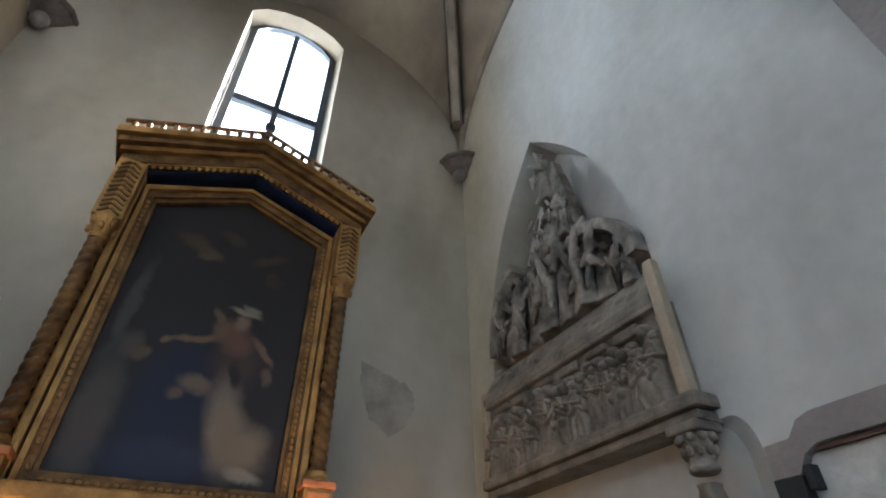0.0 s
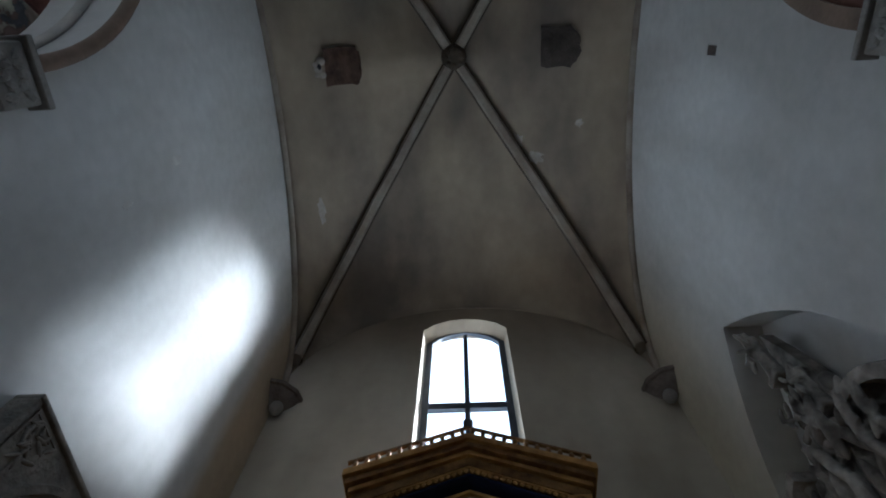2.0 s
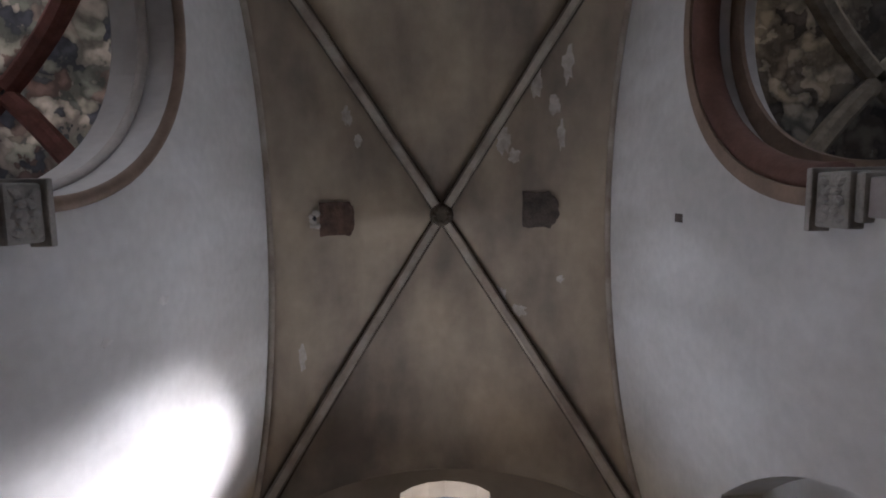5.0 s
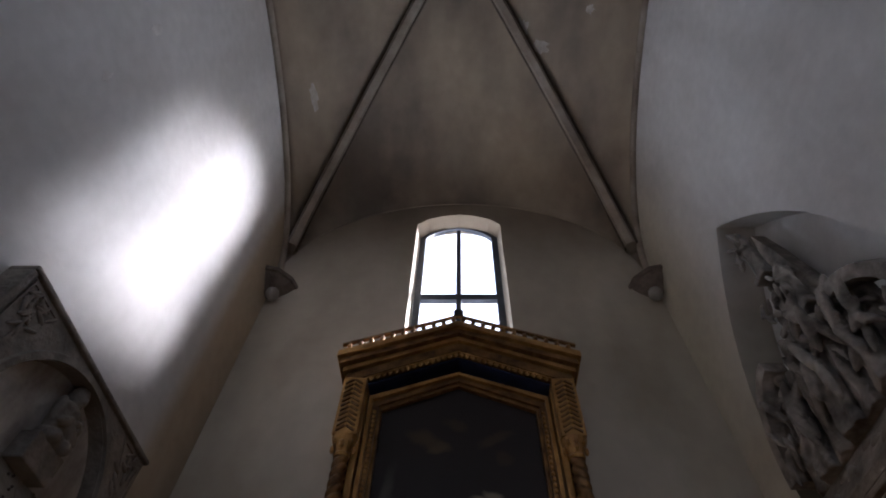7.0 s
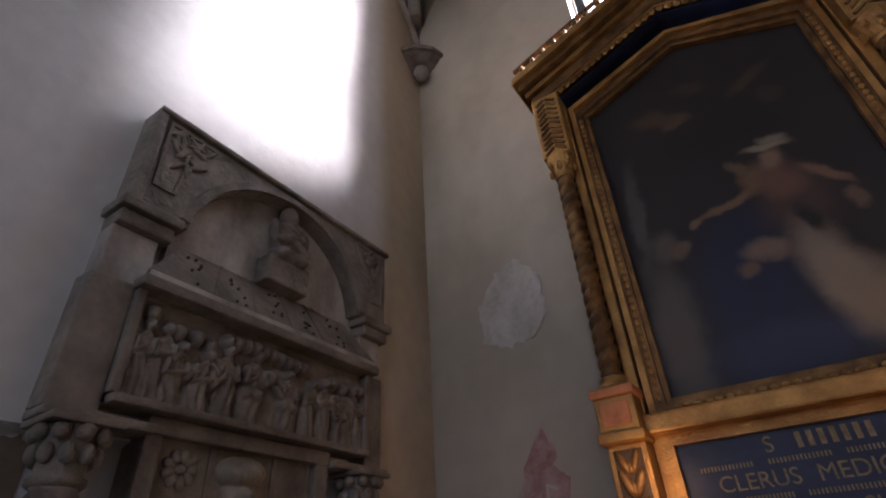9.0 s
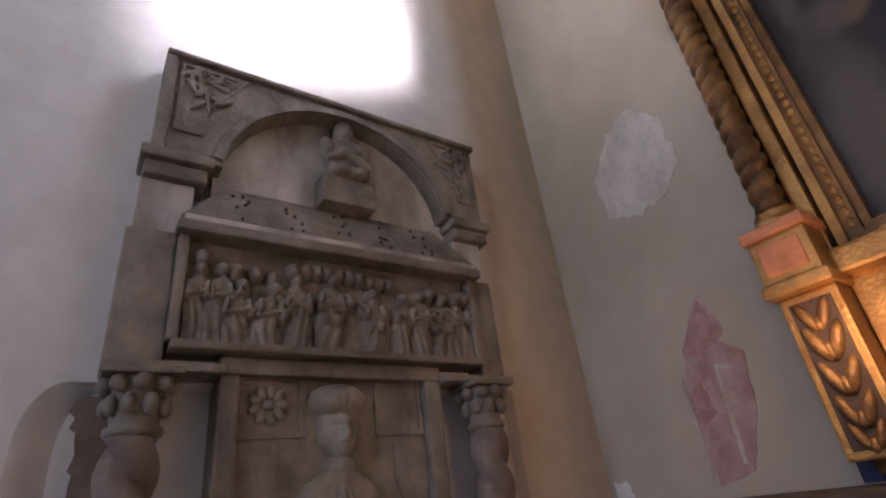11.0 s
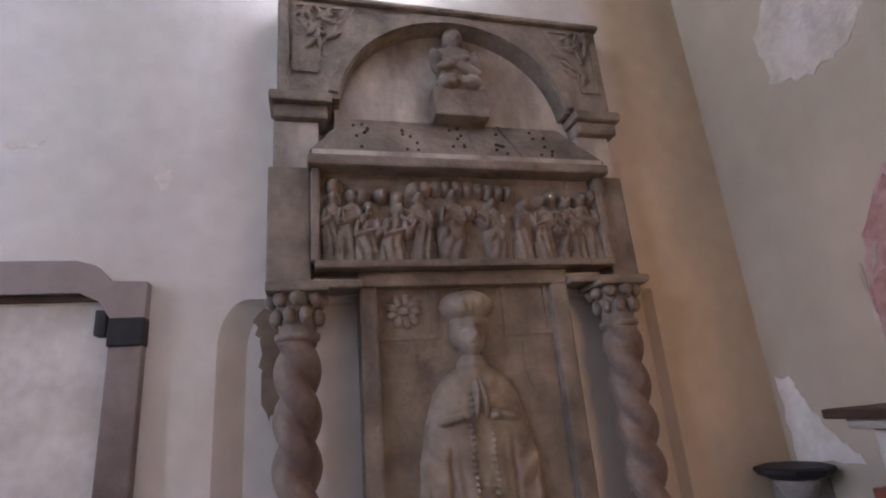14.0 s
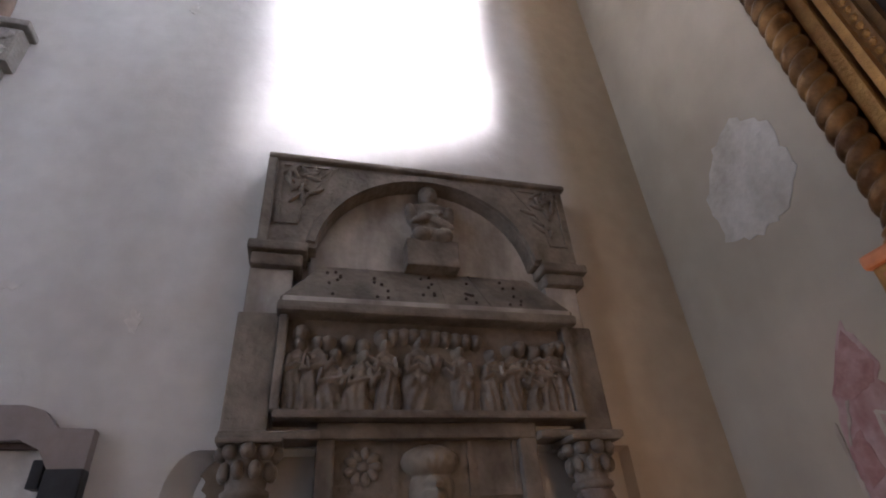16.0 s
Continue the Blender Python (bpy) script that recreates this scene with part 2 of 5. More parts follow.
def painted_canvas():
    """An old dark canvas with a few soft pale and coloured shapes."""
    m = bpy.data.materials.new("old_painting")
    m.use_nodes = True
    n, l = m.node_tree.nodes, m.node_tree.links
    p = n["Principled BSDF"]
    p.inputs["Roughness"].default_value, p.inputs["Specular IOR Level"].default_value = 0.45, 0.25
    geo, warp, mad = n.new("ShaderNodeNewGeometry"), n.new("ShaderNodeTexNoise"), n.new("ShaderNodeVectorMath")
    warp.inputs["Scale"].default_value, warp.inputs["Detail"].default_value = 6, 9
    mad.operation = "MULTIPLY_ADD"
    mad.inputs[1].default_value = (0.13, 0, 0.13)
    l.new(geo.outputs["Position"], warp.inputs["Vector"])
    l.new(warp.outputs["Color"], mad.inputs[0]), l.new(geo.outputs["Position"], mad.inputs[2])
    last = None
    shapes = [  # x, z, half width, half height, lean, colour
        (-0.42, 2.62, 0.15, 0.52, 0, (0.10, 0.085, 0.075)), (0.02, 2.75, 0.3, 0.62, 6, (0.022, 0.026, 0.06)), (0.08, 2.42, 0.42, 0.16, 0, (0.035, 0.04, 0.085)),
        (-0.44, 3.5, 0.06, 0.42, 5, (0.085, 0.075, 0.068)), (-0.36, 3.2, 0.08, 0.12, 0, (0.10, 0.08, 0.07)), (-0.28, 3.14, 0.06, 0.06, 0, (0.13, 0.09, 0.06)),
        (-0.12, 4.17, 0.2, 0.07, 22, (0.081, 0.053, 0.034)), (-0.02, 4.1, 0.1, 0.05, -25, (0.099, 0.068, 0.043)), (0.12, 4.33, 0.13, 0.07, 20, (0.062, 0.043, 0.031)), (0.45, 4.18, 0.17, 0.06, -25, (0.068, 0.046, 0.034)), (0.52, 4.0, 0.08, 0.07, 10, (0.056, 0.037, 0.028)),
        (0.38, 3.22, 0.2, 0.26, 0, (0.075, 0.048, 0.04)), (0.40, 2.72, 0.14, 0.38, -10, (0.25, 0.20, 0.155)), (0.56, 2.56, 0.2, 0.2, 10, (0.22, 0.18, 0.14)), (0.6, 2.38, 0.14, 0.05, 10, (0.32, 0.28, 0.23)),
        (0.14, 2.98, 0.13, 0.07, 18, (0.20, 0.14, 0.10)), (0.02, 2.9, 0.06, 0.06, 0, (0.16, 0.10, 0.07)),
        (0.06, 3.34, 0.2, 0.035, -14, (0.20, 0.12, 0.065)), (-0.13, 3.28, 0.05, 0.04, 0, (0.20, 0.125, 0.075)), (0.24, 3.44, 0.1, 0.1, 0, (0.17, 0.10, 0.06)), (0.36, 3.36, 0.11, 0.14, 0, (0.16, 0.085, 0.06)),
        (0.36, 3.52, 0.07, 0.08, 0, (0.24, 0.155, 0.105)), (0.37, 3.63, 0.13, 0.04, 8, (0.28, 0.235, 0.17)), (0.42, 3.67, 0.08, 0.035, 20, (0.24, 0.20, 0.15)), (0.18, 3.55, 0.04, 0.07, -20, (0.15, 0.10, 0.065)),
        (0.56, 3.32, 0.15, 0.035, 48, (0.20, 0.115, 0.075)), (0.63, 3.12, 0.05, 0.07, 0, (0.14, 0.09, 0.065)), (0.4, 3.08, 0.05, 0.1, -20, (0.03, 0.024, 0.024))]
    base = n.new("ShaderNodeRGB")
    base.outputs[0].default_value = (0.026, 0.021, 0.021, 1)
    last = base.outputs[0]
    for x, z, hw, hh, lean, c in shapes:
        mp, ln, rg, mx = n.new("ShaderNodeMapping"), n.new("ShaderNodeVectorMath"), n.new("ShaderNodeMapRange"), n.new("ShaderNodeMix")
        mp.vector_type = "TEXTURE"
        mp.inputs["Location"].default_value, mp.inputs["Rotation"].default_value, mp.inputs["Scale"].default_value = (x + 0.065, 3.03, z + 0.065), (0, radians(lean), 0), (hw, 50, hh)
        ln.operation = "LENGTH"
        rg.interpolation_type = "SMOOTHSTEP"
        rg.inputs["From Min"].default_value, rg.inputs["From Max"].default_value = 1.3, 0.4
        mx.data_type = "RGBA"
        mx.inputs["B"].default_value = (*(0.85 * v for v in c), 1)
        l.new(mad.outputs[0], mp.inputs["Vector"]), l.new(mp.outputs[0], ln.inputs[0]), l.new(ln.outputs["Value"], rg.inputs["Value"])
        l.new(rg.outputs[0], mx.inputs["Factor"]), l.new(last, mx.inputs["A"])
        last = mx.outputs["Result"]
    l.new(last, p.inputs["Base Color"])
    return m


PAINTED = painted_canvas()

GLASS = bpy.data.materials.new("old_window_glass")
GLASS.use_nodes = True
_p = GLASS.node_tree.nodes["Principled BSDF"]
_p.inputs["Transmission Weight"].default_value, _p.inputs["Roughness"].default_value, _p.inputs["IOR"].default_value = 1.0, 0.02, 1.02


# ---- building blocks ----
def mesh_of(bm, name):
    me = bpy.data.meshes.new(name)
    bmesh.ops.recalc_face_normals(bm, faces=bm.faces)
    bm.to_mesh(me)
    bm.free()
    return me


def part(name, bm, mat, parent=None, label="", smooth=False):
    me = mesh_of(bm, name)
    me.materials.append(mat)
    if smooth:
        for f in me.polygons:
            f.use_smooth = True
    ob = new(name, me)
    if parent:
        ob.parent = parent
        ob.matrix_parent_inverse = parent.matrix_world.inverted()
    return tagged(ob, label=label)


def thing(name, at, label, category, group="", kind=""):
    ob = new(name)
    ob.empty_display_size = 0.2
    ob.matrix_world = Matrix.Translation(at)
    bpy.context.view_layer.update()
    return tagged(ob, label, category, group, kind)


def box(bm, lo, hi, bevel=0.0):
    lo, hi = Vector(lo), Vector(hi)
    made = bmesh.ops.create_cube(bm, size=1, matrix=Matrix.Translation((lo + hi) / 2) @ Matrix.Diagonal((*(hi - lo), 1)))
    if bevel:
        edges = list({e for v in made["verts"] for e in v.link_edges})
        bmesh.ops.bevel(bm, geom=edges, offset=bevel, segments=2, affect="EDGES", profile=0.6)
    return bm


def boxed(lo, hi, bevel=0.0):
    return box(bmesh.new(), lo, hi, bevel)


def prism(bm, outline, along, holes=()):
    """A flat outline of 3D points pushed along a vector."""
    n = len(outline)
    a = [bm.verts.new(p) for p in outline]
    b = [bm.verts.new(Vector(p) + Vector(along)) for p in outline]
    for i in range(n):
        bm.faces.new((a[i], a[(i + 1) % n], b[(i + 1) % n], b[i]))
    for ring in (a, b):
        edges = [bm.edges.get((ring[i], ring[(i + 1) % n])) for i in range(n)]
        bmesh.ops.triangle_fill(bm, edges=edges, use_beauty=True)
    return bm


def sheet_with_hole(bm, outer, hole, along):
    """A slab with one hole: both outlines are lists of 3D points in one plane."""
    rings = []
    for push in (Vector((0, 0, 0)), Vector(along)):
        o = [bm.verts.new(Vector(p) + push) for p in outer]
        h = [bm.verts.new(Vector(p) + push) for p in hole]
        es = [bm.edges.new((r[i], r[(i + 1) % len(r)])) for r in (o, h) for i in range(len(r))]
        bmesh.ops.triangle_fill(bm, edges=es, use_beauty=True)
        rings.append((o, h))
    for k in (0, 1):
        a, b = rings[0][k], rings[1][k]
        for i in range(len(a)):
            bm.faces.new((a[i], a[(i + 1) % len(a)], b[(i + 1) % len(b)], b[i]))
    return bm


def sweep(bm, path, section, up=(0, 0, 1), closed=False):
    """A section (points u, v) carried along a path; u lies across, v along the up-side."""
    rings, n = [], len(path)
    for i, p in enumerate(path):
        p = Vector(p)
        a = Vector(path[i - 1]) if (i or closed) else p
        b = Vector(path[(i + 1) % n]) if (i < n - 1 or closed) else p
        d = (b - a).normalized()
        side = d.cross(Vector(up)).normalized()
        v = side.cross(d).normalized()
        rings.append([bm.verts.new(p + side * s + v * w) for s, w in section])
    m = len(section)
    for i in range(n if closed else n - 1):
        r, q = rings[i], rings[(i + 1) % n]
        for j in range(m):
            bm.faces.new((r[j], r[(j + 1) % m], q[(j + 1) % m], q[j]))
    if not closed:
        bm.faces.new(rings[0]), bm.faces.new(rings[-1])
    return bm


def lathe(bm, profile, at, steps=20, turns=None):
    """Profile of (radius, height); turns: lobes and twist for a twisted shaft."""
    rings = []
    for r, h in profile:
        ring = []
        for k in range(steps):
            a = 2 * math.pi * k / steps
            rr = r
            if turns:
                lobes, twist, deep = turns
                rr = r * (1 + deep * (2 * abs(math.cos((lobes * a + twist * h) / 2)) ** 0.7 - 1.2))
            ring.append(bm.verts.new((at[0] + rr * math.cos(a), at[1] + rr * math.sin(a), at[2] + h)))
        rings.append(ring)
    for a, b in zip(rings, rings[1:]):
        for k in range(steps):
            bm.faces.new((a[k], a[(k + 1) % steps], b[(k + 1) % steps], b[k]))
    bm.faces.new(rings[0]), bm.faces.new(rings[-1])
    return bm


def ball(bm, at, r, sub=2, squash=(1, 1, 1), turn=None):
    m = Matrix.Translation(at) @ (turn or Matrix()) @ Matrix.Diagonal((*squash, 1))
    bmesh.ops.create_icosphere(bm, subdivisions=sub, radius=r, matrix=m)
    return bm


def pieces(name, bm, mat, parent, places, smooth=False):
    """Alike pieces on one shared mesh: each an object of its own under the parent."""
    me = mesh_of(bm, name)
    me.materials.append(mat)
    if smooth:
        for f in me.polygons:
            f.use_smooth = True
    for m in places:
        ob = new(name, me)
        ob.parent = parent
        ob.matrix_parent_inverse = parent.matrix_world.inverted()
        ob.matrix_basis = m


def egg(r, squash=(1, 1, 1), sub=1):
    return ball(bmesh.new(), (0, 0, 0), r, sub, squash)


# ---- the chapel's plan ----
XL, XR, YB, YF = -2.25, 2.6, 3.2, -4.36
XC, YC = 0.15, -0.58
SPRING, BOSS_Z, BACK_RISE = 6.6, 9.9, 2.1
LEFT_RISE, RIGHT_RISE = 1.85, 2.25
ARCH_Y, ARCH_A, ARCH_B, THICK = -2.5, 1.58, 1.88, 0.6


def arch_z(x):
    return 4.36 if x < 0 else 4.6


def steps(a, b, n):
    return [a + (b - a) * i / n for i in range(n + 1)]


def round_fall(w):
    return math.sqrt(max(0.0, 1 - min(1.0, w) ** 2))


def side_arch(y, rise):
    return SPRING + rise * round_fall(abs(y - YC) / (YB - YC))


def end_arch(x):
    return SPRING + BACK_RISE * round_fall(abs(x - XC) / (XR - XC))


def rib_height(w):
    return SPRING + (BOSS_Z - SPRING) * round_fall(w) ** 0.9


def vault_height(x, y):
    u, v = min(1, abs(x - XC) / (XR - XC)), min(1, abs(y - YC) / (YB - YC))
    rise = LEFT_RISE if x < XC else RIGHT_RISE
    if u >= v:
        s = (u - v) / (1 - v) if v < 1 else 0
        return rib_height(v) * (1 - s) + side_arch(y, rise) * s
    s = (v - u) / (1 - u) if u < 1 else 0
    s = 1 - math.sqrt(max(0.0, 1 - s * s))        # the end webs curve down into the wall
    return rib_height(u) * (1 - s) + end_arch(x) * s


def arch_line(x, grow=0.0, n=32):
    return [(x, ARCH_Y + (ARCH_A + grow) * math.cos(a), arch_z(x) + (ARCH_B + grow) * math.sin(a)) for a in steps(0, math.pi, n)]


def pointed(y0, y1, spring, apex, n=10):
    """The head of a pointed arch from y1 over the apex to y0, as (y, z)."""
    mid, half = (y0 + y1) / 2, (y1 - y0) / 2
    rise = [(math.cos(a), math.sin(a)) for a in steps(0, math.pi / 2, n)]
    right = [(mid + half * (1 - s ** 2.3), spring + (apex - spring) * s) for _, s in rise]
    return right + [(2 * mid - y, z) for y, z in right[-2::-1]]


# ---- structure ----
def side_wall(name, x, out, rise, mat, recess, niche=None):
    outer = [(x, YF, 0), (x, YB, 0)] + [(x, y, side_arch(y, rise) + 0.12) for y in steps(YB, YF, 48)]
    hole = [(x, ARCH_Y - ARCH_A, 0.02), (x, ARCH_Y + ARCH_A, 0.02), *arch_line(x)]
    bm = bmesh.new()
    holes = [hole] + ([niche] if niche else [])
    rings = []
    for push in (0, out):
        cut = [[(x, y, z) for y, z in recess]] if push == 0 else []
        loops = [[bm.verts.new((p[0] + push, p[1], p[2])) for p in r] for r in (outer, *holes, *cut)]
        es = [bm.edges.new((r[i], r[(i + 1) % len(r)])) for r in loops for i in range(len(r))]
        bmesh.ops.triangle_fill(bm, edges=es, use_beauty=True)
        if cut:                                  # the shallow recess behind the tomb's columns, with a sloping edge
            n = len(recess)
            low = [bm.verts.new((x + math.copysign(0.055, out), y + (0.11 if y < 1.2 else -0.03), z - (0.02 if z > 1 else 0))) for y, z in recess]
            front = loops.pop()
            for i in range(n):
                bm.faces.new((front[i], front[(i + 1) % n], low[(i + 1) % n], low[i]))
            bm.faces.new(low)
        rings.append(loops)
    for a, b in zip(*rings):
        for i in range(len(a)):
            bm.faces.new((a[i], a[(i + 1) % len(a)], b[(i + 1) % len(b)], b[i]))
    return tagged(part(name, bm, mat), "pale uneven plaster wall with an arched opening", "wall", kind="structure")


NICHE_Y0, NICHE_Y1, NICHE_Z0, NICHE_SPRING, NICHE_TOP = 0.80, 2.78, 2.42, 3.45, 5.64
niche_line = [(XR, NICHE_Y0, NICHE_Z0), (XR, NICHE_Y1, NICHE_Z0)] + [(XR, y, z) for y, z in pointed(NICHE_Y0, NICHE_Y1, NICHE_SPRING, NICHE_TOP, 14)]


def recess_line(y0, y1, top):
    return [(y0, 0.03), (y1, 0.03), (y1, top)] + [(y0 + 0.12 - 0.12 * math.sin(a), top - 0.2 + 0.2 * math.cos(a)) for a in steps(0, math.pi / 2, 8)]


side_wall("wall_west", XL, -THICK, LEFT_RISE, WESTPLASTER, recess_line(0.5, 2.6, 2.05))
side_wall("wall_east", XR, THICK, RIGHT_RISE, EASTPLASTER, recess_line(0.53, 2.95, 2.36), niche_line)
bm = bmesh.new()
prism(bm, [(XR + 0.36, p[1], p[2]) for p in [(0, NICHE_Y0 - .02, NICHE_Z0 - .02), (0, NICHE_Y1 + .02, NICHE_Z0 - .02)] + [(0, y, z + .02) for y, z in pointed(NICHE_Y0 - .02, NICHE_Y1 + .02, NICHE_SPRING, NICHE_TOP, 14)]], (0.05, 0, 0))
tagged(part("niche_back", bm, PLASTER), "plaster back of the tomb niche", "niche", kind="structure")

WX, WIN = 0.14, [(-0.48, 5.3), (0.76, 5.3), (0.76, 8.08), (0.6, 8.24), (0.38, 8.34), (0.14, 8.38), (-0.1, 8.34), (-0.32, 8.24), (-0.48, 8.08)]
bm = bmesh.new()
outer = [(XL, YB, 0), (XR, YB, 0)] + [(x, YB, end_arch(x) + 0.12) for x in steps(XR, XL, 36)]
wide = [(x, YB, z) for x, z in WIN]
deep = [(WX + (x - WX) * 0.95, YB + 0.32, 5.3 + (z - 5.3) * 0.985) for x, z in WIN]
far = [(x, YB + 0.32, z) for x, _, z in outer]
rings = []
for o, h in ((outer, wide), (far, deep)):
    loops = [[bm.verts.new(p) for p in r] for r in (o, h)]
    es = [bm.edges.new((r[i], r[(i + 1) % len(r)])) for r in loops for i in range(len(r))]
    bmesh.ops.triangle_fill(bm, edges=es, use_beauty=True)
    rings.append(loops)
for a, b in zip(*rings):
    for i in range(len(a)):
        bm.faces.new((a[i], a[(i + 1) % len(a)], b[(i + 1) % len(b)], b[i]))
tagged(part("wall_north", bm, NORTHPLASTER), "pale stained plaster wall with a splayed window and shade painted towards its top", "wall", kind="structure")

tagged(part("floor", boxed((-9, -13, -0.12), (9.3, 4, 0)), FLOOR), "grey stone church floor", "floor", kind="structure")
tagged(part("ground", boxed((-400, -400, -0.5), (400, 400, -0.2)), FLOOR), "flat ground outside the church", "ground", kind="structure")

bm = bmesh.new()
nx, ny = 56, 110
grid = [[bm.verts.new((x, y, vault_height(x, y) + 0.012 * noise.noise((x * 1.3, y * 1.3, 3)))) for y in [YC + (YB - YC) * math.sin(a) for a in steps(-math.pi / 2, math.pi / 2, ny)]] for x in steps(XL, XR, nx)]
over = [[bm.verts.new((v.co.x, v.co.y, v.co.z + 0.3)) for v in col] for col in grid]
for g in (grid, over):
    for i in range(nx):
        for j in range(ny):
            bm.faces.new((g[i][j], g[i + 1][j], g[i + 1][j + 1], g[i][j + 1]))
rim = [(i, 0) for i in range(nx)] + [(nx, j) for j in range(ny)] + [(i, ny) for i in range(nx, 0, -1)] + [(0, j) for j in range(ny, 0, -1)]
for (a, b), (c, d) in zip(rim, rim[1:] + rim[:1]):
    bm.faces.new((grid[a][b], grid[c][d], over[c][d], over[a][b]))
tagged(part("ceiling", bm, VAULT, smooth=True), "stained greyish-brown plaster rib vault", "vault", kind="structure")

RIB = [(-0.045, -0.145), (0.045, -0.145), (0.07, -0.1), (0.075, -0.05), (0.1, -0.02), (0.1, 0.12), (-0.1, 0.12), (-0.1, -0.02), (-0.075, -0.05), (-0.075, -0.1)]
for sx in (-1, 1):
    for sy in (-1, 1):
        line = [(XC + sx * w * (XR - XC - 0.1), YC + sy * w * (YB - YC - 0.1), rib_height(w * 0.985) - 0.02) for w in [math.sin(a) for a in steps(0.03, math.pi / 2, 40)]]
        line = [(x + 0.01 * noise.noise((x * 2, y * 2, 0)), y, z) for x, y, z in line]
        rib = tagged(part("vault_rib", sweep(bmesh.new(), line, RIB), RIBSTONE), "brown-grey stone vault rib with patchy plaster", "rib", "vault ribs", kind="structure")
        # a thin dark strip draws the dark line along each side
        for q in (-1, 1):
            part("fillet", sweep(bmesh.new(), line, [(q * a, b) for a, b in ((0.072, -0.098), (0.098, -0.075), (0.108, -0.01), (0.1, 0.04), (0.072, 0.04))]), BRONZE, rib, "thin dark strip along the side of the rib")
for x, s, rise in ((XL, 1, LEFT_RISE), (XR, -1, RIGHT_RISE)):
    line = [(x + s * 0.025, y, side_arch(y, rise) - 0.01) for y in steps(YF + 0.02, YB - 0.02, 80)]
    sec = [(0.045 * math.cos(a), 0.045 * math.sin(a)) for a in steps(0, 2 * math.pi, 10)[:-1]]
    tagged(part("trim", sweep(bmesh.new(), line, sec, up=(1, 0, 0)), RIBSTONE, smooth=True), "thin plastered wall rib under the vault", "moulding", kind="structure")
bm = bmesh.new()
lathe(bm, [(0.05, -0.2), (0.14, -0.19), (0.19, -0.14), (0.2, -0.06), (0.17, 0.0), (0.17, 0.1)], (XC, YC, BOSS_Z - 0.02), 16)
boss = tagged(part("vault_boss", bm, BRONZE), "dark carved round boss where the ribs cross", "boss")
pieces("leaf", egg(0.045), BRONZE, boss, [pose(XC + 0.12 * math.cos(a), YC + 0.12 * math.sin(a), BOSS_Z - 0.2) for a in steps(0, 2 * math.pi, 8)[:-1]])


def hatch(x0, x1, y0, y1, cut, label, mat):
    bm = bmesh.new()
    rg = random.Random(int(cut * 1000))
    corners = [(x0, y0), (x1 - cut, y0), (x1, y0 + cut * 1.3), (x1, y1 - cut * 1.3), (x1 - cut, y1), (x0, y1)]
    pts = [(a + (c - a) * k / 4 + rg.uniform(-0.018, 0.018), b + (d - b) * k / 4 + rg.uniform(-0.018, 0.018)) for (a, b), (c, d) in zip(corners, corners[1:] + corners[:1]) for k in range(4)]
    top = [bm.verts.new((x, y, vault_height(x, y) + 0.05)) for x, y in pts]
    low = [bm.verts.new((x, y, vault_height(x, y) - 0.035)) for x, y in pts]
    bm.faces.new(top), bm.faces.new(low)
    for i in range(len(pts)):
        bm.faces.new((top[i], top[(i + 1) % len(pts)], low[(i + 1) % len(pts)], low[i]))
    return tagged(part("vault_patch", bm, mat), label, "patch")


hatch(1.41, 1.92, -0.93, -0.38, 0.12, "dark mended square patch in the vault", DARKPATCH)
hatch(-1.62, -1.17, -0.83, -0.32, 0.06, "brown ragged patch with crumbled plaster in the vault", BROWNPATCH)
chunk = bmesh.new()
for k, (dx, dy, r) in enumerate(((-0.05, -0.08, 0.075), (-0.09, 0.02, 0.07), (-0.04, 0.1, 0.06), (-0.11, -0.04, 0.05), (-0.1, 0.09, 0.05))):
    x, y = -1.62 + dx, -0.58 + dy
    ball(chunk, (x, y, vault_height(x, y) - 0.01), r, 2, (0.9, 0.8, 0.5))
tagged(part("crumbled_plaster", chunk, FLAKED, bpy.data.objects["vault_patch.001"]), "pale crumbled plaster lumps")
x, y = -1.69, -0.58
part("hole", ball(bmesh.new(), (x, y, vault_height(x, y) - 0.03), 0.045, 2, (0.8, 1.3, 0.5)), IRON, bpy.data.objects["vault_patch.001"], "small dark hole")

# The nave behind the chapel, added unseen, and the neighbouring chapels, seen through the side arches
for nm, lo, hi in (("wall_south", (-9, -13.3, 0), (9.3, -13, 11.5)), ("wall_far_west", (-9.3, -13, 0), (-9, 4, 11.5)), ("wall_far_east", (9.3, -13, 0), (9.6, 4, 11.5)),
                   ("wall_back_west", (-9, YB, 0), (XL - 0.01, YB + 0.5, 11.5)), ("wall_back_east", (XR + 0.01, YB, 0), (9.3, YB + 0.5, 11.5))):
    bm = bmesh.new()
    if nm == "wall_south":
        for x0, x1 in ((-9, -6.6), (-4.9, -0.7), (1.1, 5.2), (6.9, 9.3)):
            box(bm, (x0, lo[1], 0), (x1, hi[1], 11.5))
        for x0, x1 in ((-6.6, -4.9), (-0.7, 1.1), (5.2, 6.9)):
            box(bm, (x0, lo[1], 0), (x1, hi[1], 4.2)), box(bm, (x0, lo[1], 8.2), (x1, hi[1], 11.5))
    else:
        box(bm, lo, hi)
    tagged(part(nm, bm, PLASTER), "plain pale plaster wall of the church", "wall", kind="structure")
tagged(part("nave_ceiling", boxed((-9, -13, 11.5), (9.3, YF - 0.01, 11.8)), VAULT), "plain plaster ceiling of the nave", "ceiling", kind="structure")
bm = bmesh.new()
outer = [(XL - THICK, YF, 0.0), (XL - THICK, YF, 11.5), (XR + THICK, YF, 11.5), (XR + THICK, YF, 0.0)]
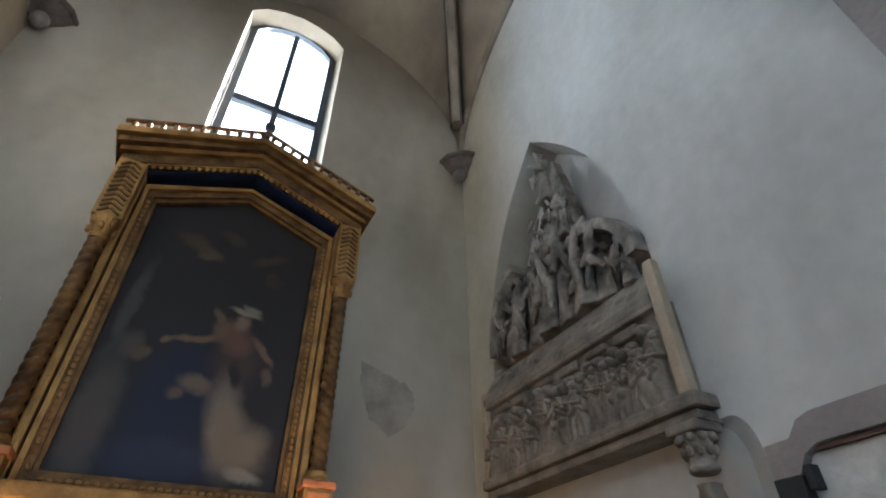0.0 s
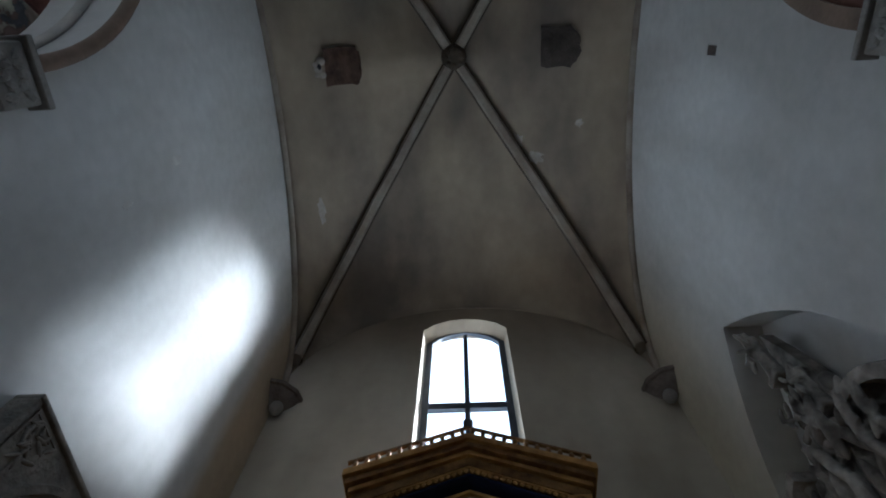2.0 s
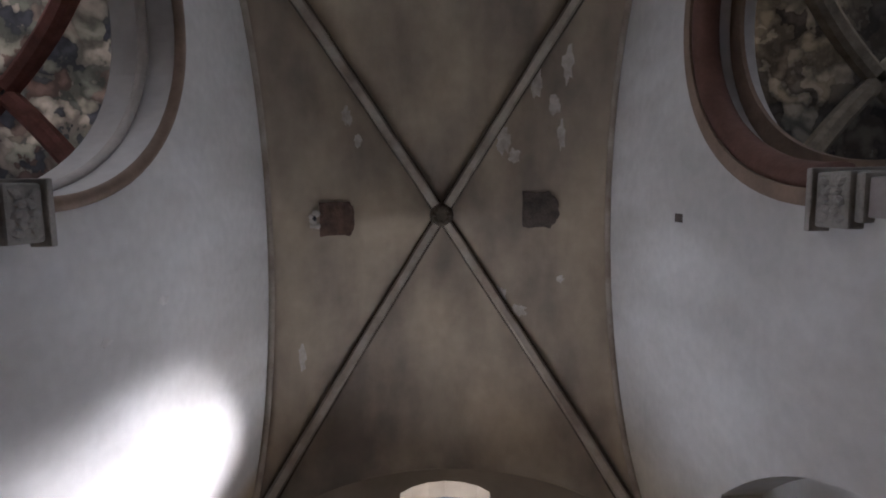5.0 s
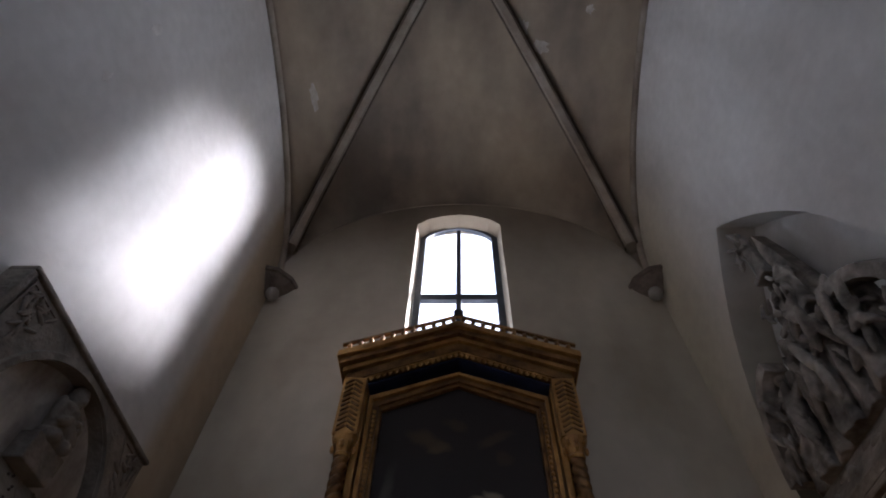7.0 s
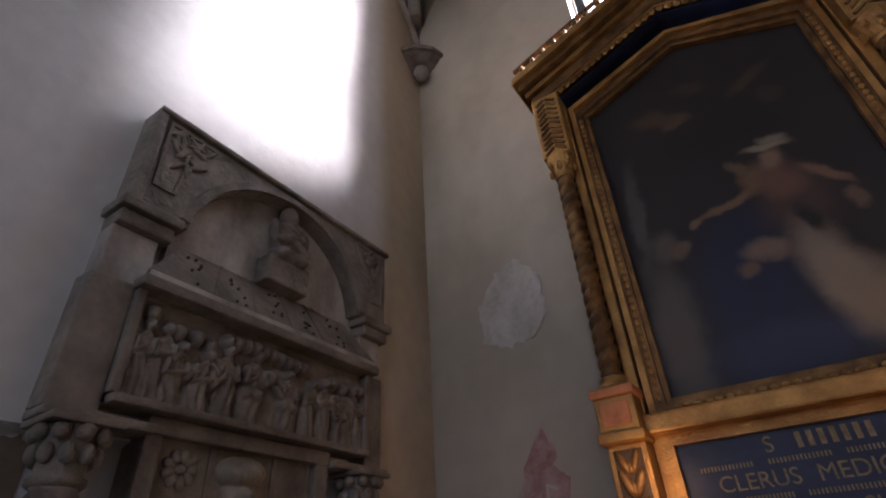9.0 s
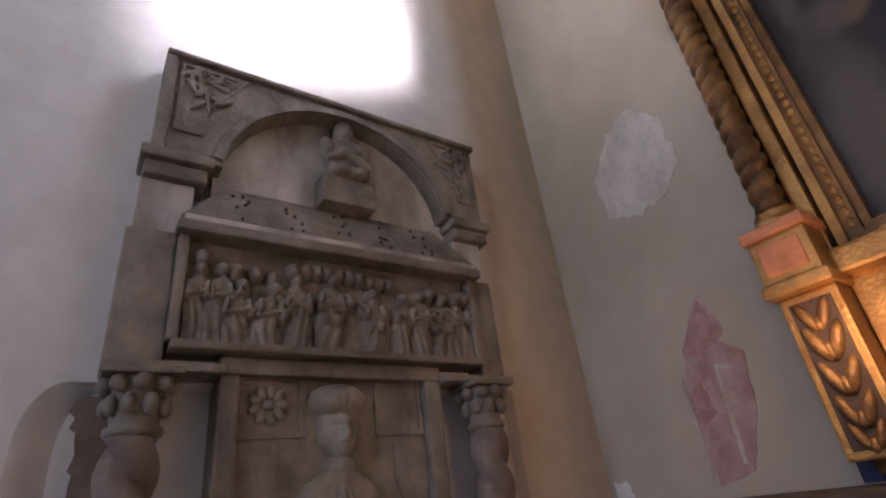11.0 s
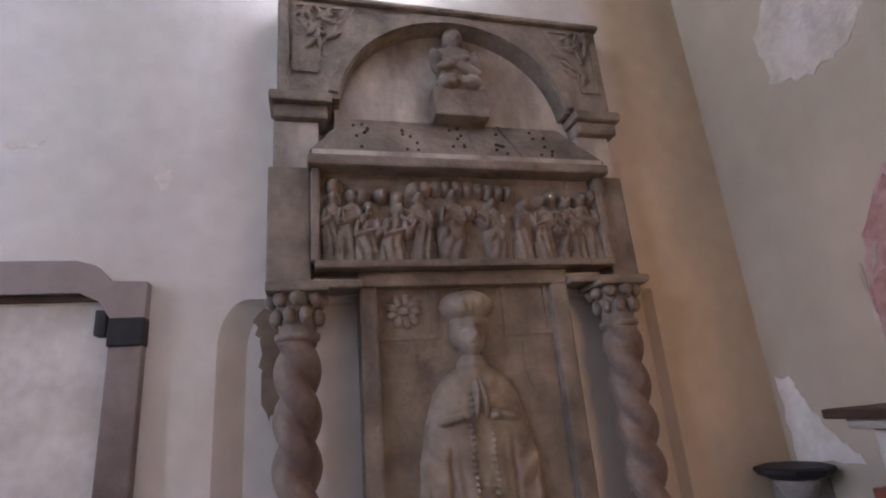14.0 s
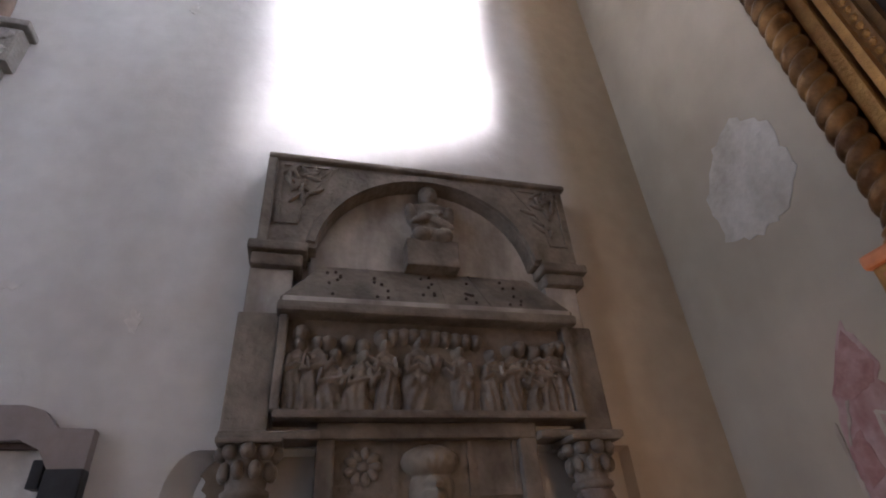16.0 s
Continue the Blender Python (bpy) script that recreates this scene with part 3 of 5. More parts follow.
gap = [(XR - 0.25, YF, 0.0), (XR - 0.25, YF, 5.2)] + [(XC + (XR - XC - 0.25) * math.cos(a), YF, 5.2 + 2.3 * math.sin(a)) for a in steps(0, math.pi, 24)][1:-1] + [(XL + 0.25, YF, 5.2), (XL + 0.25, YF, 0.0)]
prism(bm, outer + gap, (0, -0.5, 0))
tagged(part("wall_nave_arch", bm, PLASTER), "plaster wall with the wide arch to the nave", "wall", kind="structure")


def neighbour(name, x0, x1, mat, rib_mat, tall):
    """The painted vault of a neighbouring chapel, a low groin vault on its own ribs."""
    cx, cy, hw, hd = (x0 + x1) / 2, -2.3, abs(x1 - x0) / 2, 2.6
    def height(x, y):
        u, v = min(1, abs(x - cx) / hw), min(1, abs(y - cy) / hd)
        return 4.6 + tall * max(round_fall(u), round_fall(v)) ** 0.8
    bm = bmesh.new()
    n = 30
    g = [[bm.verts.new((x, y, height(x, y))) for y in steps(cy - hd, cy + hd, n)] for x in steps(x0, x1, n)]
    for i in range(n):
        for j in range(n):
            bm.faces.new((g[i][j], g[i + 1][j], g[i + 1][j + 1], g[i][j + 1]))
    bmesh.ops.solidify(bm, geom=bm.faces[:], thickness=-0.1)
    tagged(part(name, bm, mat, smooth=True), "old frescoed vault of the neighbouring chapel", "vault", kind="structure")
    for sx in (-1, 1):
        for sy in (-1, 1):
            line = [(cx + sx * w * hw, cy + sy * w * hd, height(cx + sx * w * hw, cy + sy * w * hd) - 0.02) for w in [math.sin(a) for a in steps(0.02, math.pi / 2, 24)]]
            tagged(part("painted_rib", sweep(bmesh.new(), line, [(-0.12, -0.08), (-0.06, -0.12), (0.06, -0.12), (0.12, -0.08), (0.12, 0.1), (-0.12, 0.1)]), rib_mat), "painted rib of the neighbouring vault", "rib", "neighbouring ribs", kind="structure")


neighbour("painted_vault_west", XL - THICK, XL - THICK - 5.2, FRESCO_A, REDRIB, 3.6)
neighbour("painted_vault_east", XR + THICK, XR + THICK + 5.2, FRESCO_B, PALERIB, 3.6)
# end walls in a darkened plaster: the dimness of these rooms is painted in
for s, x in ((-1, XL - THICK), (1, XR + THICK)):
    tagged(part("wall_end", boxed((min(x, x + s * 5.6), 0.3, 0), (max(x, x + s * 5.6), 0.6, 11)), DIMPLASTER), "plaster end wall of the neighbouring chapel, dimness painted into its colour", "wall", kind="structure")

# Mouldings of the side arches, their jambs and capitals
for x, s, mat in ((XL, 1, BROWNSTONE), (XR, -1, REDSTONE)):
    sec = [(0.075 * math.cos(a), 0.075 * math.sin(a)) for a in steps(0, 2 * math.pi, 12)[:-1]]
    flat = [(-0.02, -0.06), (0.02, -0.06), (0.02, 0.06), (-0.02, 0.06)]
    slim = [(0.05 * math.cos(a), 0.05 * math.sin(a)) for a in steps(0, 2 * math.pi, 12)[:-1]]
    bands = [(0.015, 0.03, slim, mat, True), (-0.3, -0.02, [(0.6 * u, v) for u, v in slim], PALESTONE, True)] if s > 0 else [
        (0.01, 0.06, [(v, u) for u, v in flat], BROWNSTONE, False), (-0.1, -0.05, [(1.6 * u, 1.6 * v) for u, v in sec], REDSTONE, True), (-0.38, -0.02, [(v * 2.6, u) for u, v in flat], BROWNSTONE, False)]
    for dx, grow, shape, m, soft in bands:
        tagged(part("trim", sweep(bmesh.new(), arch_line(x + s * dx, grow, 48), shape, up=(1, 0, 0)), m, smooth=soft), "rounded stone moulding of the side arch", "moulding", kind="structure")
    y = ARCH_Y + ARCH_A
    jamb = thing("jamb_pilaster", (x, y, 0), "mauve stone jamb pilaster under a carved capital", "pilaster", "jamb pilasters")
    top = arch_z(x) - 4.25

    def block(name, out, y0, y1, z0, z1, mat, bevel, parent=jamb, label=""):
        return part(name, boxed((min(x - s * 0.5, x + s * out), y + y0, z0), (max(x - s * 0.5, x + s * out), y + y1, z1), bevel), mat, parent, label)

    block("shaft", 0.045, -0.06, 0.17, 0, 3.86 + top, MAUVE, 0.015)
    pieces("edge_bead", egg(0.055, (0.8, 0.8, 1.25)), PALESTONE, jamb, [pose(x + s * 0.03, y - 0.06, 0.15 + k * 0.146) for k in range(26)])
    cap = block("capital", 0.1, -0.1, 0.24, 3.93 + top, 4.2 + top, STONE, 0.02, jamb, "grey carved capital")
    pieces("leaf", egg(0.04, (0.5, 0.8, 1.3)), STONE, cap, [pose(x + s * 0.1, y - 0.04 + 0.055 * (k % 5), 4.0 + top + 0.1 * (k // 5) + 0.03 * (k % 2), 30 * (k % 3) - 30) for k in range(10)])
    block("necking", 0.07, -0.09, 0.2, 3.86 + top, 3.93 + top, STONE, 0.02)
    block("abacus", 0.13, -0.13, 0.27, 4.2 + top, 4.25 + top, STONE, 0.012)

# Corbels in the two far corners
for x, s in ((XL, 1), (XR, -1)):
    cx, cy = x + s * 0.17, YB - 0.17
    corbel = thing("corbel", (cx, cy, 6.25), "small carved stone corbel in the wall corner", "corbel", "corbels")
    bm = bmesh.new()
    plan = [(x, YB), (x + s * 0.34, YB), (x + s * 0.3, YB - 0.15), (x + s * 0.15, YB - 0.3), (x, YB - 0.34)]
    prism(bm, [(a, b, 6.5) for a, b in plan], (0, 0, 0.06))
    part("abacus", bm, CORBELSTONE, corbel)
    bm = bmesh.new()
    rows = [[bm.verts.new((x + (a - x) * k, YB + (b - YB) * k, z)) for a, b in plan] for k, z in ((0.9, 6.5), (0.72, 6.42), (0.42, 6.34), (0.36, 6.3))]
    for r, q in zip(rows, rows[1:]):
        for i in range(5):
            bm.faces.new((r[i], r[(i + 1) % 5], q[(i + 1) % 5], q[i]))
    bm.faces.new(rows[0]), bm.faces.new(rows[-1])
    part("bell", bm, CORBELSTONE, corbel)
    part("knob", ball(bmesh.new(), (x + s * 0.11, YB - 0.11, 6.27), 0.085, 2, (1, 1, 1.2)), STONE, corbel, smooth=True)

# Window
win = thing("window_1", (WX, YB + 0.4, 5.3), "tall window with a dark frame under a flat arch", "window", kind="structure")
wy = YB + 0.225
inner = [(WX + (x - WX) * 0.94, 5.32 + (z - 5.3) * 0.985) for x, z in WIN]
slim = [(WX + (x - WX) * 0.80, 5.4 + (z - 5.3) * 0.955) for x, z in WIN]
bm = bmesh.new()
sheet_with_hole(bm, [(x, wy, z) for x, z in inner], [(x, wy, z) for x, z in slim], (0, 0.07, 0))
part("window_frame", bm, FRAMEDARK, win)
part("mullion", boxed((WX - 0.035, wy - 0.01, 5.4), (WX + 0.035, wy + 0.06, 8.26), 0.008), FRAMEDARK, win)
part("transom", boxed((WX - 0.5, wy - 0.014, 6.56), (WX + 0.5, wy + 0.064, 6.67), 0.01), FRAMEDARK, win)
part("latch", boxed((WX - 0.06, wy - 0.05, 6.2), (WX + 0.06, wy - 0.01, 6.32), 0.015), IRON, win)
for x0, x1 in ((WX - 0.49, WX - 0.03), (WX + 0.03, WX + 0.49)):
    for z0, z1 in ((5.4, 6.57), (6.66, 8.3)):
        pane = part("pane", boxed((x0, wy + 0.028, z0), (x1, wy + 0.034, z1)), GLASS, win)
        pane.visible_shadow = False


def flake(x, y, w, h, seed):
    """A pale flaked patch that hugs the vault."""
    rnd = random.Random(seed)
    bm = bmesh.new()
    ring = []
    for k in range(18):
        a = 2 * math.pi * k / 18
        f = 1 + rnd.uniform(-0.35, 0.35)
        ring.append((x + w * f * math.cos(a), y + h * f * math.sin(a)))
    mid = [(x + (px - x) * 0.5, y + (py - y) * 0.5) for px, py in ring]
    rows = [[bm.verts.new((px, py, vault_height(px, py) + d)) for px, py in r] for r, d in ((ring, 0.02), (ring, -0.014), (mid, -0.018))]
    for r, q in zip(rows, rows[1:]):
        for k in range(18):
            bm.faces.new((r[k], r[(k + 1) % 18], q[(k + 1) % 18], q[k]))
    bm.faces.new(rows[0]), bm.faces.new(rows[-1])
    tagged(part("plaster_flake", bm, FLAKED), "pale flaked patch of old plaster on the vault", "patch", "flaked vault patches")


for k, (x, y, w, h) in enumerate(((1.62, -2.55, 0.07, 0.2), (1.85, -2.2, 0.08, 0.14), (2.0, -2.75, 0.06, 0.25), (1.95, -1.75, 0.05, 0.2), (1.15, -1.75, 0.1, 0.2), (1.3, -1.5, 0.08, 0.12), (1.1, 0.75, 0.09, 0.16), (1.35, 0.95, 0.12, 0.1), (-1.25, -2.1, 0.06, 0.14), (-1.1, -1.75, 0.05, 0.1), (1.95, 0.4, 0.05, 0.06), (-1.9, 1.4, 0.05, 0.16))):
    flake(x, y, w, h, 60 + k)


# ---- altarpiece ----
AX, AH = 0.14, 1.14                       # middle and half width of the altarpiece
FRONT = 2.68


def gable(bm, half, z_end, z_mid, drop, y0, y1):
    """A bent board that follows the gable: from the ends up to the middle."""
    pts = [(AX - half, y0, z_end), (AX, y0, z_mid), (AX + half, y0, z_end), (AX + half, y0, z_end - drop), (AX, y0, z_mid - drop), (AX - half, y0, z_end - drop)]
    return prism(bm, pts, (0, y1 - y0, 0))


altarpiece = thing("altarpiece", (AX, 3.0, 1.37), "tall gilded wooden altarpiece with a gabled cornice", "altarpiece")
for half, z, zm, d, y in ((1.14, 4.90, 5.32, 0.07, FRONT), (1.11, 4.83, 5.25, 0.06, FRONT + 0.04), (1.08, 4.77, 5.19, 0.05, FRONT + 0.09), (1.05, 4.72, 5.14, 0.1, FRONT + 0.13)):
    part("cornice", gable(bmesh.new(), half, z, zm, d - 0.002, y, YB - 0.02), GILTDARK if d in (0.06, 0.1) else GILT, altarpiece)
crest = part("crest_rail", gable(bmesh.new(), 1.13, 4.91, 5.33, 0.012, FRONT + 0.02, FRONT + 0.06), GILTDARK, altarpiece)
knob = lathe(bmesh.new(), [(0.016, 0), (0.02, 0.015), (0.012, 0.03), (0.022, 0.05), (0.026, 0.07), (0.016, 0.09), (0.02, 0.1)], (0, 0, 0), 8)
part("crest_top", gable(bmesh.new(), 1.12, 5.02, 5.445, 0.022, FRONT + 0.022, FRONT + 0.058), GILTDARK, altarpiece)
pieces("knob", knob, GILTDARK, crest, [pose(AX + q * (k + 0.5) / 11 * 1.1, FRONT + 0.04, 5.325 - 0.42 * (k + 0.5) / 11) for q in (-1, 1) for k in range(11)])
edge = part("scalloped_rail", gable(bmesh.new(), 0.86, 4.71, 5.05, 0.03, FRONT + 0.14, FRONT + 0.18), GILT, altarpiece)
pieces("scallop", egg(0.034, (0.85, 0.5, 1.3)), GILT, edge, [pose(AX + q * (k + 0.5) / 15 * 0.84, FRONT + 0.16, 5.025 - 0.33 * (k + 0.5) / 15 * 0.98) for q in (-1, 1) for k in range(15)])
part("soffit", gable(bmesh.new(), 0.98, 4.62, 5.01, 0.02, FRONT + 0.2, YB - 0.06), NAVY, altarpiece, "dark blue painted underside")
PIC_L, PIC_R, PIC_Z0, PIC_Z1, PIC_ZM = AX - 0.70, AX + 0.70, 2.29, 4.45, 4.74
bm = bmesh.new()
prism(bm, [(PIC_L - 0.05, 3.03, PIC_Z0 - 0.05), (PIC_R + 0.05, 3.03, PIC_Z0 - 0.05), (PIC_R + 0.05, 3.03, PIC_Z1 + 0.03), (AX, 3.03, PIC_ZM + 0.03), (PIC_L - 0.05, 3.03, PIC_Z1 + 0.03)], (0, 0.03, 0))
part("painting", bm, PAINTED, altarpiece, "dark old oil painting of pale shapes")


def frame_strip(width, y0, y1, grow, mat, name, label=""):
    o = [(PIC_L - grow - width, PIC_Z0 - grow - width), (PIC_R + grow + width, PIC_Z0 - grow - width), (PIC_R + grow + width, PIC_Z1 + grow + width * 0.9), (AX, PIC_ZM + grow + width * 1.05), (PIC_L - grow - width, PIC_Z1 + grow + width * 0.9)]
    h = [(PIC_L - grow, PIC_Z0 - grow), (PIC_R + grow, PIC_Z0 - grow), (PIC_R + grow, PIC_Z1 + grow * 0.9), (AX, PIC_ZM + grow * 1.05), (PIC_L - grow, PIC_Z1 + grow * 0.9)]
    bm = bmesh.new()
    sheet_with_hole(bm, [(x, y0, z) for x, z in o], [(x, y0, z) for x, z in h], (0, y1 - y0, 0))
    part(name, bm, mat, altarpiece, label)


frame_strip(0.03, 2.985, 3.03, 0.0, GILTDARK, "inner_moulding")
frame_strip(0.05, 2.955, 3.03, 0.03, GILTDARK, "carved_moulding")
frame_strip(0.035, 2.92, 3.03, 0.08, GILT, "outer_moulding")
bm = bmesh.new()
for zx in range(44):
    z = 2.3 + zx * 0.049
    for x in (PIC_L - 0.055, PIC_R + 0.055):
        ball(bm, (x, 2.955, z), 0.02, 1, (0.8, 0.5, 1.1))
for xx in range(28):
    ball(bm, (PIC_L + 0.03 + xx * 0.05, 2.955, PIC_Z0 - 0.055), 0.02, 1, (1.1, 0.5, 0.8))
tagged(part("beading", bm, GILT, altarpiece), kind="stuff")
part("backing", boxed((AX - 1.0, 3.07, 1.5), (AX + 1.0, YB - 0.01, 4.75)), DARKWOOD, altarpiece)
for sgn in (-1, 1):
    cx, cy = AX + sgn * 0.945, 2.86
    col = part("column", lathe(bmesh.new(), [(0.056, h) for h in steps(0, 1.46, 200)], (cx, cy, 2.42), 24, (2, 78 * sgn, 0.17)), GILTDARK, altarpiece, "twisted worn gilt column", smooth=True)
    part("base", lathe(bmesh.new(), [(0.088, 0), (0.092, 0.015), (0.088, 0.03), (0.07, 0.045), (0.078, 0.06), (0.066, 0.075)], (cx, cy, 2.35), 20), GILT, col, smooth=True)
    bm = lathe(bmesh.new(), [(0.062, 0), (0.07, 0.02), (0.062, 0.035), (0.075, 0.08), (0.1, 0.14), (0.108, 0.17)], (cx, cy, 3.87), 18)
    gcap = part("capital", bm, GILT, altarpiece)
    pieces("leaf", egg(0.03, (0.8, 0.8, 1.5)), GILT, gcap, [pose(cx + 0.085 * math.cos(math.pi * k / 4), cy + 0.085 * math.sin(math.pi * k / 4), 3.95 + 0.05 * (k % 2)) for k in range(8)])
    upper = part("upper_pilaster", boxed((cx - 0.105, cy - 0.075, 4.05), (cx + 0.105, YB - 0.03, 4.66), 0.01), GILT, altarpiece)
    pieces("chevron", boxed((-0.042, -0.01, -0.009), (0.042, 0.01, 0.009)), GILTDARK, upper, [pose(cx + q * 0.042, cy - 0.08, 4.1 + k * 0.05, 0, q * 35, 0) for k in range(11) for q in (-1, 1)])
    part("pilaster", boxed((AX + sgn * 0.86 - 0.03, 2.9, 2.1), (AX + sgn * 0.86 + 0.03, 3.05, 4.62), 0.012), GILT, altarpiece)
    part("side_board", boxed((min(cx, cx + sgn * 0.09), 2.98, 1.45), (max(cx, cx + sgn * 0.09), YB - 0.012, 4.66), 0.008), GILTDARK, altarpiece)
    part("lower_side_board", boxed((min(cx + sgn * 0.085, cx + sgn * 0.15), 2.99, 1.43), (max(cx + sgn * 0.085, cx + sgn * 0.15), YB - 0.012, 2.06), 0.006), NAVY, altarpiece, "dark blue painted side board")
    ped = part("pedestal", boxed((cx - 0.105, cy - 0.11, 2.12), (cx + 0.105, 3.05, 2.3), 0.01), GILT, altarpiece)
    part("panel", boxed((cx - 0.075, cy - 0.122, 2.15), (cx + 0.075, cy - 0.105, 2.27), 0.006), ORANGE, ped, "orange marbled panel")
    part("cap_moulding", boxed((cx - 0.12, cy - 0.125, 2.3), (cx + 0.12, 3.05, 2.35), 0.012), ORANGE, ped)
    part("foot_moulding", boxed((cx - 0.12, cy - 0.125, 2.07), (cx + 0.12, 3.05, 2.12), 0.012), GILT, ped)
    cons = part("console", boxed((cx - 0.1, cy - 0.06, 1.5), (cx + 0.1, 3.05, 2.07), 0.01), GILT, altarpiece)
    bm = bmesh.new()
    for k, (z, r) in enumerate(((1.98, 0.05), (1.88, 0.06), (1.76, 0.055), (1.65, 0.05), (1.57, 0.04))):
        for q in (-1, 1):
            ball(bm, (cx + q * 0.03, cy - 0.066, z), r, 2, (0.42, 0.35, 1.25), pose(0, 0, 0, 0, q * 22, 0))
        ball(bm, (cx, cy - 0.066, z - 0.03), r * 0.5, 2, (0.8, 0.6, 1.2))
    part("scrollwork", bm, GILTDARK, cons, smooth=True)
    part("sunk_panel", boxed((cx - 0.072, cy - 0.064, 1.53), (cx + 0.072, cy - 0.056, 2.04), 0.003), DARKWOOD, cons, "dark panel behind the scrollwork")
part("sill", boxed((AX - 0.84, 2.84, 2.10), (AX + 0.84, 3.05, 2.2), 0.015), GILT, altarpiece)
board = part("inscription_board", boxed((AX - 0.78, 2.97, 1.56), (AX + 0.78, 3.0, 2.08)), BLUEBOARD, altarpiece, "blue board with worn gold letters")
part("board_frame", sheet_with_hole(bmesh.new(), [(AX - 0.84, 2.93, 1.5), (AX + 0.84, 2.93, 1.5), (AX + 0.84, 2.93, 2.1), (AX - 0.84, 2.93, 2.1)],
     [(AX - 0.745, 2.93, 1.6), (AX + 0.745, 2.93, 1.6), (AX + 0.745, 2.93, 2.045), (AX - 0.745, 2.93, 2.045)], (0, 0.05, 0)), GILT, altarpiece)


def lettering(text, x, z, size):
    cu = bpy.data.curves.new("letters", "FONT")
    cu.body, cu.size, cu.extrude, cu.align_x = text, size, 0.002, "LEFT"
    tmp = new("letters_tmp", cu)
    me = bpy.data.meshes.new_from_object(tmp.evaluated_get(bpy.context.evaluated_depsgraph_get()))
    bpy.data.objects.remove(tmp)
    me.materials.append(LETTER)
    ob = new("letters", me)
    ob.matrix_world = pose(x, 2.967, z, 90, 0, 0)
    bpy.context.view_layer.update()
    ob.parent, ob.matrix_parent_inverse = board, board.matrix_world.inverted()
    return ob


bpy.context.view_layer.update()
for words, x, z in (("S", -0.36, 1.955), ("CLERUS", -0.60, 1.81), ("MEDIOLA", -0.19, 1.81), ("VOTO", -0.43, 1.665), ("SUSCE", -0.07, 1.665)):
    lettering(words, AX + x, z, 0.1)
for x0, x1, z, h in ((-0.22, 0.1, 1.955, 0.068), (0.16, 0.44, 1.955, 0.068), (-0.66, -0.42, 1.905, 0.022), (-0.36, -0.1, 1.905, 0.022), (-0.05, 0.24, 1.905, 0.022), (0.3, 0.62, 1.905, 0.022), (0.3, 0.62, 1.81, 0.068), (-0.5, -0.3, 1.76, 0.022), (-0.25, 0.1, 1.76, 0.022), (0.16, 0.55, 1.76, 0.022), (0.32, 0.55, 1.665, 0.068)):
    n = max(1, round((x1 - x0) / (h * 0.72)))
    for k in range(n):
        a = AX + x0 + (x1 - x0) * k / n
        part("writing_bar", boxed((a, 2.965, z), (a + (x1 - x0) / n * 0.5, 2.969, z + h)), LETTER, board)

# ---- the altar under it ----
altar = thing("altar_base", (AX, 2.95, 0), "stone altar with red marble piers and pale upper blocks", "altar")
part("top_slab", boxed((AX - 1.71, 2.7, 1.385), (AX + 1.71, YB - 0.02, 1.42), 0.008), DARKWOOD, altar, "thin dark top slab")
part("moulding", boxed((AX - 1.66, 2.74, 1.35), (AX + 1.66, YB - 0.025, 1.385), 0.012), PALESTONE, altar)
part("upper_block", boxed((AX - 1.61, 2.79, 1.15), (AX + 1.61, YB - 0.03, 1.35), 0.01), WHITEMARBLE, altar, "veined white marble block")
for sgn in (-1, 1):
    px = AX + sgn * 1.48
    for z0, z1, w in ((1.10, 1.15, 0.19), (1.05, 1.10, 0.17), (0.98, 1.05, 0.15)):
        part("pier_moulding", boxed((px - w, 2.78 + (0.19 - w), z0), (px + w, YB - 0.03, z1), 0.01), REDMARBLE, altar)
    pier = part("pier", boxed((px - 0.13, 2.85, 0), (px + 0.13, YB - 0.03, 0.98), 0.01), REDMARBLE, altar, "red marble pier")
    part("inlay", boxed((px - 0.09, 2.842, 0.2), (px + 0.09, 2.852, 0.8), 0.004), OCHRE, pier, "ochre marble inlay")
part("altar_body", boxed((AX - 1.33, 2.9, 0), (AX + 1.33, YB - 0.03, 1.15)), MARBLE, altar)

# ---- corner console ----
stoup = thing("corner_console", (-1.98, 2.95, 0.76), "small dark stone console in the wall corner", "console")
cx, cy = -2.07, 3.02
part("shelf", lathe(bmesh.new(), [(0.12, 0), (0.15, 0.012), (0.165, 0.03), (0.165, 0.042), (0.15, 0.05)], (cx, cy, 1.11), 8), IRON, stoup)
part("neck", lathe(bmesh.new(), [(0.05, 0), (0.075, 0.04), (0.09, 0.075), (0.1, 0.1)], (cx, cy, 1.01), 20), STONE, stoup, smooth=True)
part("bell", lathe(bmesh.new(), [(0.02, 0), (0.04, 0.02), (0.05, 0.06), (0.058, 0.11)], (cx, cy, 0.9), 20), IRON, stoup, smooth=True)
part("knob", ball(bmesh.new(), (cx, cy, 0.875), 0.03, 2), IRON, stoup, smooth=True)
part("arm", boxed((cx - 0.18, cy + 0.02, 0.96), (cx + 0.02, YB, 1.1), 0.02), STONE, stoup)


